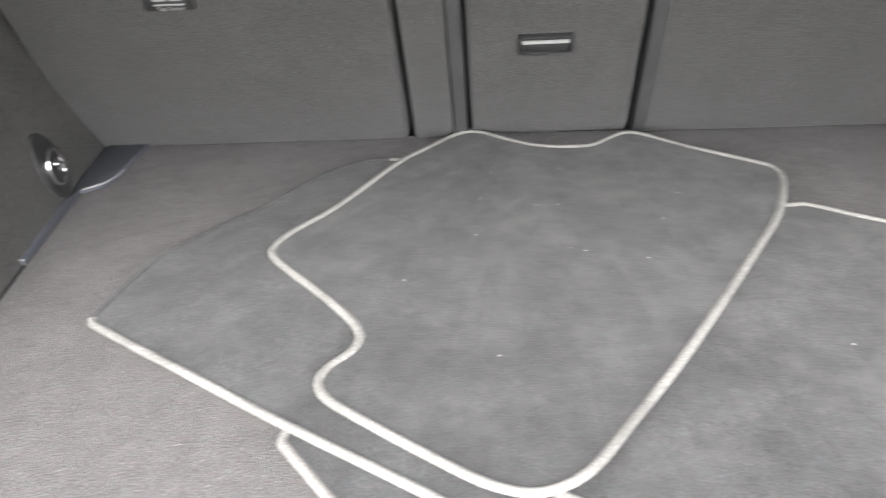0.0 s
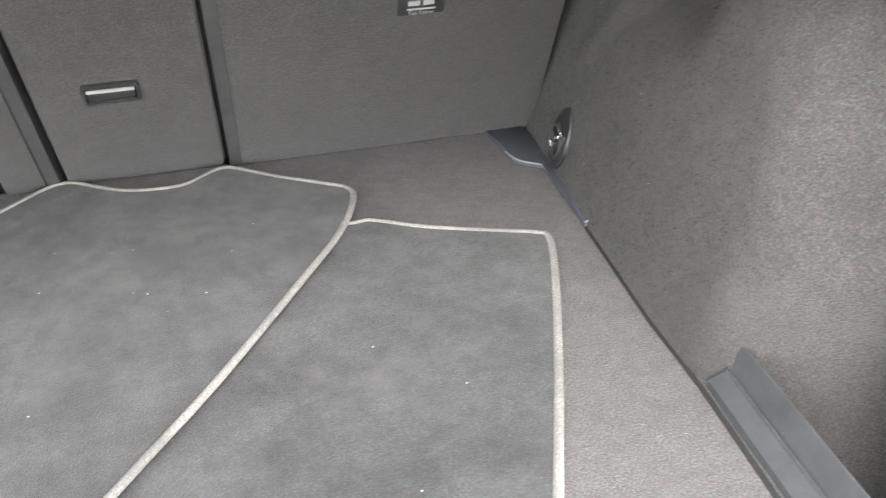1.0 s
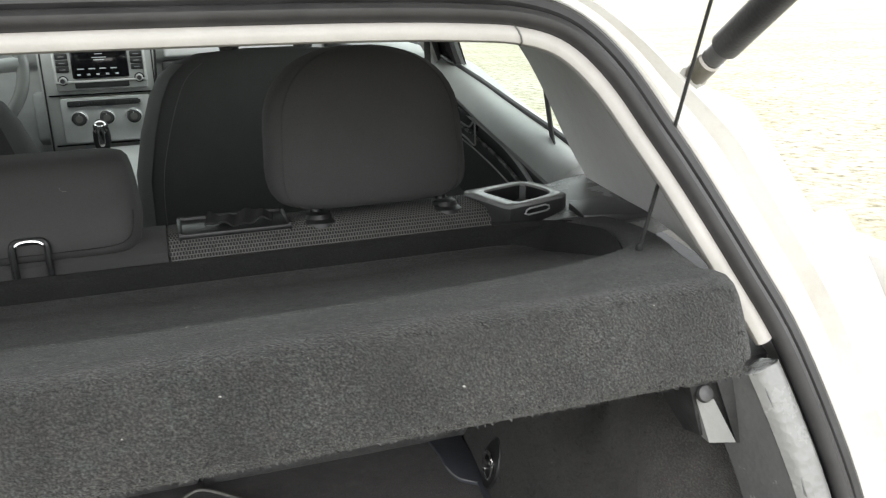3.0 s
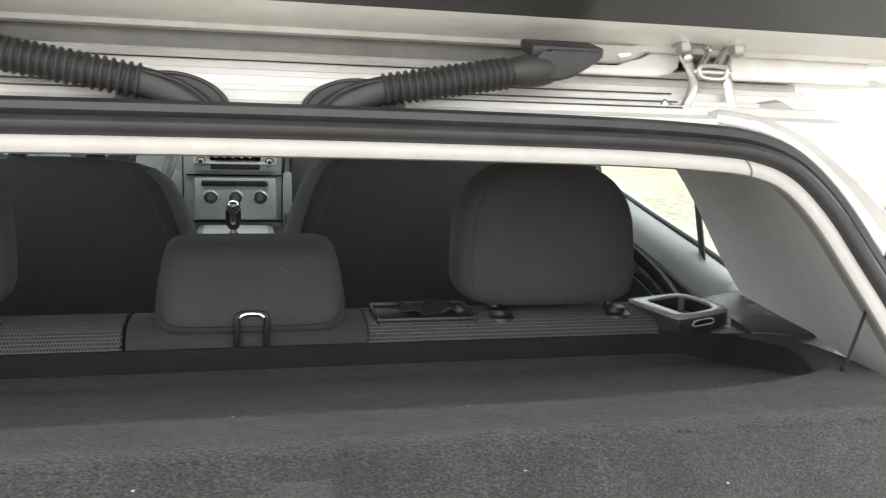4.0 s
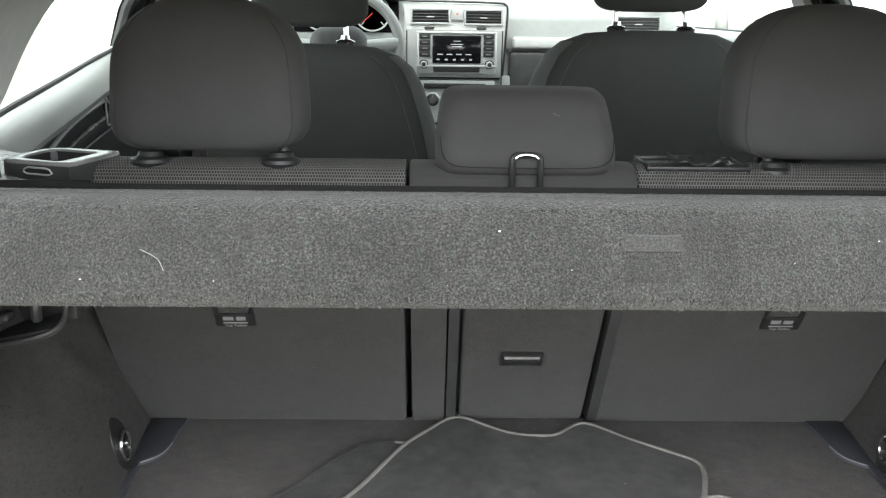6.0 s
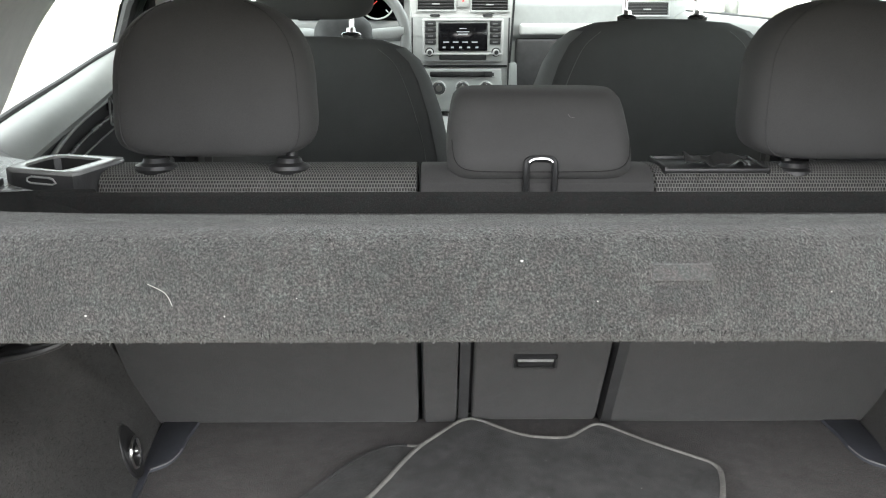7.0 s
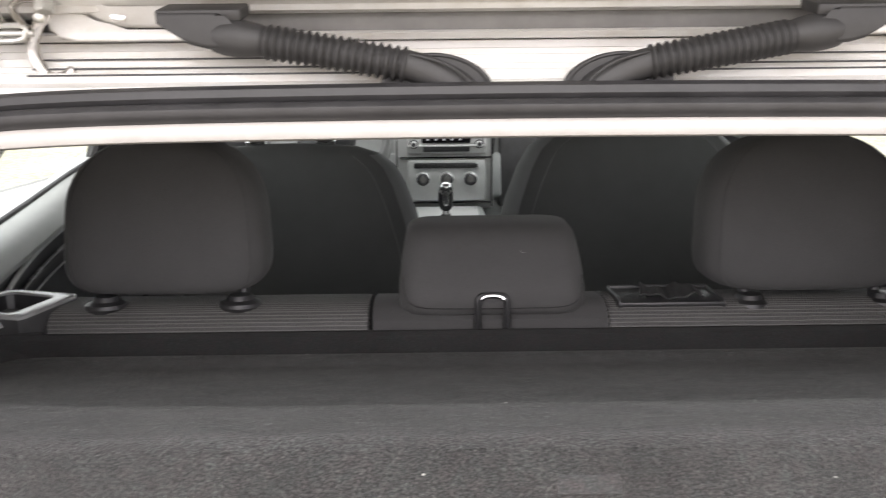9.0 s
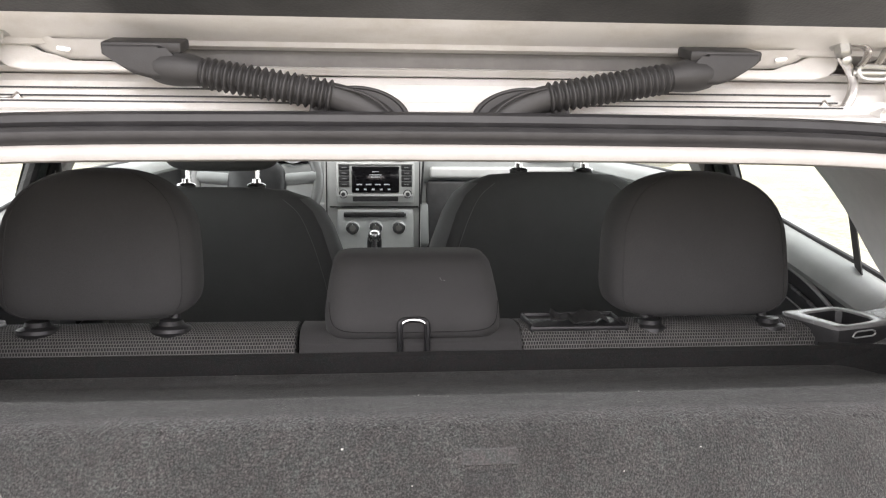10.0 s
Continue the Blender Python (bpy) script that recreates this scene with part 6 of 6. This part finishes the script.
    for bx in (0.352, 0.403):
        part("bolt", lathe([(0.0, 0.0), (0.0115, 0.0), (0.012, 0.0025), (0.0072, 0.0035), (0.0072, 0.0105), (0.006, 0.0118), (0.0, 0.0118)], (hx(bx), -0.4615, 0.7335), (0, -0.35, -1), 6), STEEL, hinge)
    part("strap", tube(smooth_path([(hx(0.356), -0.460, 0.7315), (hx(0.370), -0.461, 0.7315), (hx(0.376), -0.462, 0.7265), (hx(0.374), -0.463, 0.7195), (hx(0.368), -0.464, 0.7125)], 4), 0.0022, 8, flat=2.4, up=(0, 1, 0)), HINGE_STEEL, hinge)
    part("strap", tube(smooth_path([(hx(0.400), -0.460, 0.7315), (hx(0.394), -0.461, 0.7285), (hx(0.389), -0.462, 0.7205), (hx(0.384), -0.463, 0.7130)], 4), 0.0022, 8, flat=2.4, up=(0, 1, 0)), HINGE_STEEL, hinge)
    ring = [(0.369, 0.7125), (0.390, 0.7125), (0.3935, 0.709), (0.390, 0.7025), (0.373, 0.7025), (0.3675, 0.706)]
    part("link_ring", tube(smooth_path([(hx(x), -0.466, z) for x, z in ring], 4, True), 0.0021, 8, closed=True), STEEL, hinge)
    part("hinge_pin", rod((hx(0.362), -0.463, 0.7075), (hx(0.399), -0.463, 0.7075), 0.0032, 10), STEEL, hinge)
    part("rivet", lathe([(0.0, 0.0), (0.0045, 0.0), (0.0045, 0.002), (0.003, 0.003), (0.0, 0.003)], (hx(0.3595), -0.4575, 0.7185), (0, -1, -0.2), 14), STEEL, hinge)
    part("hinge_foot", box(*sorted((hx(0.345), hx(0.412))), -0.480, -0.455, 0.667, 0.6725, 0.0025), HINGE_STEEL, hinge)
    # gas strut
    p0, p1 = V(XC + s * 0.548, -0.518, 0.591), V(XC + s * 0.552, -0.90, 0.852)
    d = (p1 - p0)
    strut = part("gas_strut", rod(p0 + d * 0.10, p1, 0.0118, 20), BLACK_PLASTIC, gate, "black gas strut")
    part("strut_socket", rod(p0 - d * 0.012, p0 + d * 0.055, 0.0095, 14), SOCKET_METAL, strut, "worn bronze-coloured socket")
    part("strut_collar", rod(p0 + d * 0.060, p0 + d * 0.10, 0.0085, 14), DARK_PLASTIC, strut)
    part("strut_ring", rod(p0 + d * 0.054, p0 + d * 0.062, 0.0100, 14), HINGE_STEEL, strut)
    part("strut_ball", lathe([(0.0, -0.01), (0.008, -0.008), (0.011, 0.0), (0.008, 0.008), (0.0, 0.01)], p0, (s, 0, 0), 14), STEEL, strut)


# daylight passes the panes unhindered
for ob in list(bpy.data.objects):
    if ob.type == "MESH" and ob.data.materials and ob.data.materials[0] == WINDOW_GLASS:
        ob.visible_shadow = False


# ---- loose pile on the carpets, lint and hairs ----
def fibres(name, place, count, length, width, mat, parent, seed, stand=0.35):
    """Short flat fibres: place(rng) gives a point, the way out of the surface and the lay of the pile."""
    rng = random.Random(seed)
    verts, faces = [], []
    for k in range(count):
        p, out, lay = place(rng)
        side = out.cross(lay).normalized()
        lay = (lay + side * rng.uniform(-0.9, 0.9) + out * rng.uniform(0.02, stand)).normalized()
        across = (lay.cross(out).normalized() + out * rng.uniform(-0.5, 0.5)).normalized() * width * rng.uniform(0.6, 1.3) * 0.5
        tip = p + lay * length * rng.uniform(0.5, 1.3)
        p = p + out * 0.0003
        i = len(verts)
        verts += [p - across, p + across, tip + across * 0.4, tip - across * 0.4]
        faces.append((i, i + 1, i + 2, i + 3))
    mesh = bpy.data.meshes.new(name)
    mesh.from_pydata([tuple(v) for v in verts], [], faces)
    mesh.materials.append(mat)
    ob = new(name, mesh)
    ob.parent = parent
    ob.matrix_parent_inverse = WORLD[parent.name].inverted()
    return tagged(ob, kind="stuff")


def lip_place(rng):
    x = rng.uniform(-0.465, 0.465)
    return on_lip(x, rng.uniform(-0.05, 1.02), 0.0), V(0, -0.95, 0.3), V(rng.uniform(-0.6, 0.6), 0.2, -1).normalized()


def shelf_place(rng):
    u = rng.uniform(0.02, 0.342)
    x = rng.uniform(-1, 1) * (recess(u) - 0.018)
    return on_shelf(x, u, shelf_top(x, u) + 0.001), V(0, 0.24, 0.97), V(rng.uniform(-1, 1), -0.6, 0.1).normalized()


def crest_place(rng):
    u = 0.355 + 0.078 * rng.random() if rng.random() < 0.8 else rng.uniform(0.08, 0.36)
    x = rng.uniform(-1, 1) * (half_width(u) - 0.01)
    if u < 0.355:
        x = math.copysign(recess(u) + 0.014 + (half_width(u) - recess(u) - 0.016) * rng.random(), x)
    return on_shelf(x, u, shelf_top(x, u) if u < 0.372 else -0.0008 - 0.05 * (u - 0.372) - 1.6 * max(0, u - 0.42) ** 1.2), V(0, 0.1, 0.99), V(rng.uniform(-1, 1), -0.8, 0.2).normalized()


def edge_place(rng):
    return on_lip(rng.uniform(-0.47, 0.47), rng.uniform(0.97, 1.08), -0.002), V(0, -0.95, 0.3), V(rng.uniform(-0.7, 0.7), -0.3, -0.6).normalized()


def floor_place(rng):
    y = rng.uniform(-0.83, -0.01)
    return V(XC + rng.uniform(-1, 1) * (edge_x(y) - 0.006), y, 0.0), V(0, 0, 1), V(1, rng.uniform(-0.5, 0.5), 0).normalized()


def side_place(s):
    def place(rng):
        z = rng.uniform(0.004, 0.35)
        y = 0.02 - (0.50 + 0.4 * (0.634 - z)) * rng.random()
        return V(XC + s * (lining_x(y, z) - 0.0003), y, z), V(-s, 0, 0.2).normalized(), V(0, 1, rng.uniform(-0.6, 0.3)).normalized()
    return place


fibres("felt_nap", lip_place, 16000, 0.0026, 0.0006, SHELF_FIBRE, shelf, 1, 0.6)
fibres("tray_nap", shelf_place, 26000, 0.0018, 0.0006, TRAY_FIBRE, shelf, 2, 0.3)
fibres("crest_nap", crest_place, 30000, 0.0018, 0.0005, LIT_CREST_FIBRE, shelf, 6, 0.3)
fibres("felt_fringe", edge_place, 3200, 0.0019, 0.0005, SHELF_FIBRE, shelf, 3)
fibres("floor_nap", floor_place, 18000, 0.0034, 0.0006, FLOOR_FIBRE, car, 4)
for s in (1, -1):
    fibres("side_nap", side_place(s), 14000, 0.0034, 0.0006, SIDE_FIBRE, car, 5)


def speck(p, r, out):
    """A crumb of lint, r in radius, lying on a surface."""
    bm = bmesh.new()
    bmesh.ops.create_icosphere(bm, subdivisions=1, radius=r)
    for v in bm.verts:
        v.co *= 0.7 + 0.5 * abs(math.sin(37 * v.co.x / r + 11 * v.co.y / r))
    bmesh.ops.translate(bm, verts=bm.verts, vec=p + out * 0.5 * r)
    return bm


rng = random.Random(12)
LIP_OUT, TRAY_OUT = V(0, -0.95, 0.3), V(0, 0.24, 0.97)
lint = bmesh.new()
for x, t, r in ((-0.066, 0.22, 0.0008), (0.006, 0.28, 0.0006), (0.031, 0.26, 0.0006), (0.017, 0.30, 0.0004), (0.022, 0.32, 0.0003), (0.15, 0.3, 0.0006), (-0.30, 0.80, 0.0006), (0.28, 0.62, 0.0007)):
    add(lint, speck(on_lip(x, t, 0.001), r, LIP_OUT))
for k in range(14):
    add(lint, speck(on_lip(rng.uniform(-0.5, 0.5), rng.uniform(0, 1), 0.001), rng.uniform(0.0002, 0.0005), LIP_OUT))
for k in range(22):
    u = rng.uniform(0.0, 0.37)
    x = rng.uniform(-0.42, 0.42)
    add(lint, speck(on_shelf(x, u, shelf_top(x, u)), rng.uniform(0.0003, 0.0006), TRAY_OUT))
single("shelf_lint", lint, LINT, "white lint specks on the felt shelf", "lint", kind="stuff")
a, b = on_lip(-0.268, 0.46, 0.0012), on_lip(-0.254, 0.70, 0.0012)
single("white_hair", tube(smooth_path([a, a.lerp(b, 0.5) + V(0.003, 0, 0.001), b], 5), 0.00013, 5), LINT, "short white thread on the shelf lip", "thread", kind="stuff")
single("pale_hair", tube(smooth_path([V(0.044, -0.2175, 0.4875), V(0.046, -0.2180, 0.4845), V(0.0485, -0.2180, 0.4843), V(0.0505, -0.2182, 0.4838)], 5), 0.00009, 5), LINT, "short pale hair on the middle headrest", "hair", kind="stuff")
crumbs = bmesh.new()
for x, y, z in ((0.058, -0.315, 0.0128), (-0.10, -0.36, 0.0128), (0.11, -0.33, 0.0128), (0.16, -0.20, 0.0128), (-0.02, -0.47, 0.0128), (0.24, -0.45, 0.0046), (0.30, -0.52, 0.0046), (0.24, -0.62, 0.0046)):
    add(crumbs, speck(V(x, y, z), 0.0007, V(0, 0, 1)))
for k in range(12):
    add(crumbs, speck(V(rng.uniform(-0.10, 0.15), rng.uniform(-0.42, -0.10), 0.0128), rng.uniform(0.0003, 0.0006), V(0, 0, 1)))
for y, z in ((-0.36, 0.16), (-0.30, 0.24), (-0.42, 0.10), (-0.25, 0.05)):
    add(crumbs, speck(V(XC + lining_x(y, z), y, z), 0.0006, V(-1, 0, 0)))
for y, x in ((-0.49, 0.548), (-0.535, 0.56), (-0.55, 0.574), (-0.50, 0.57), (-0.54, 0.596), (-0.52, 0.553)):
    add(crumbs, speck(V(XC + x, y, 0.373 + 0.031 * (-0.55 - y) / -0.54), 0.0018, V(0, 0, 1)))
single("crumbs", crumbs, LINT, "pale dust crumbs on mats and boot linings", "crumbs", kind="stuff")
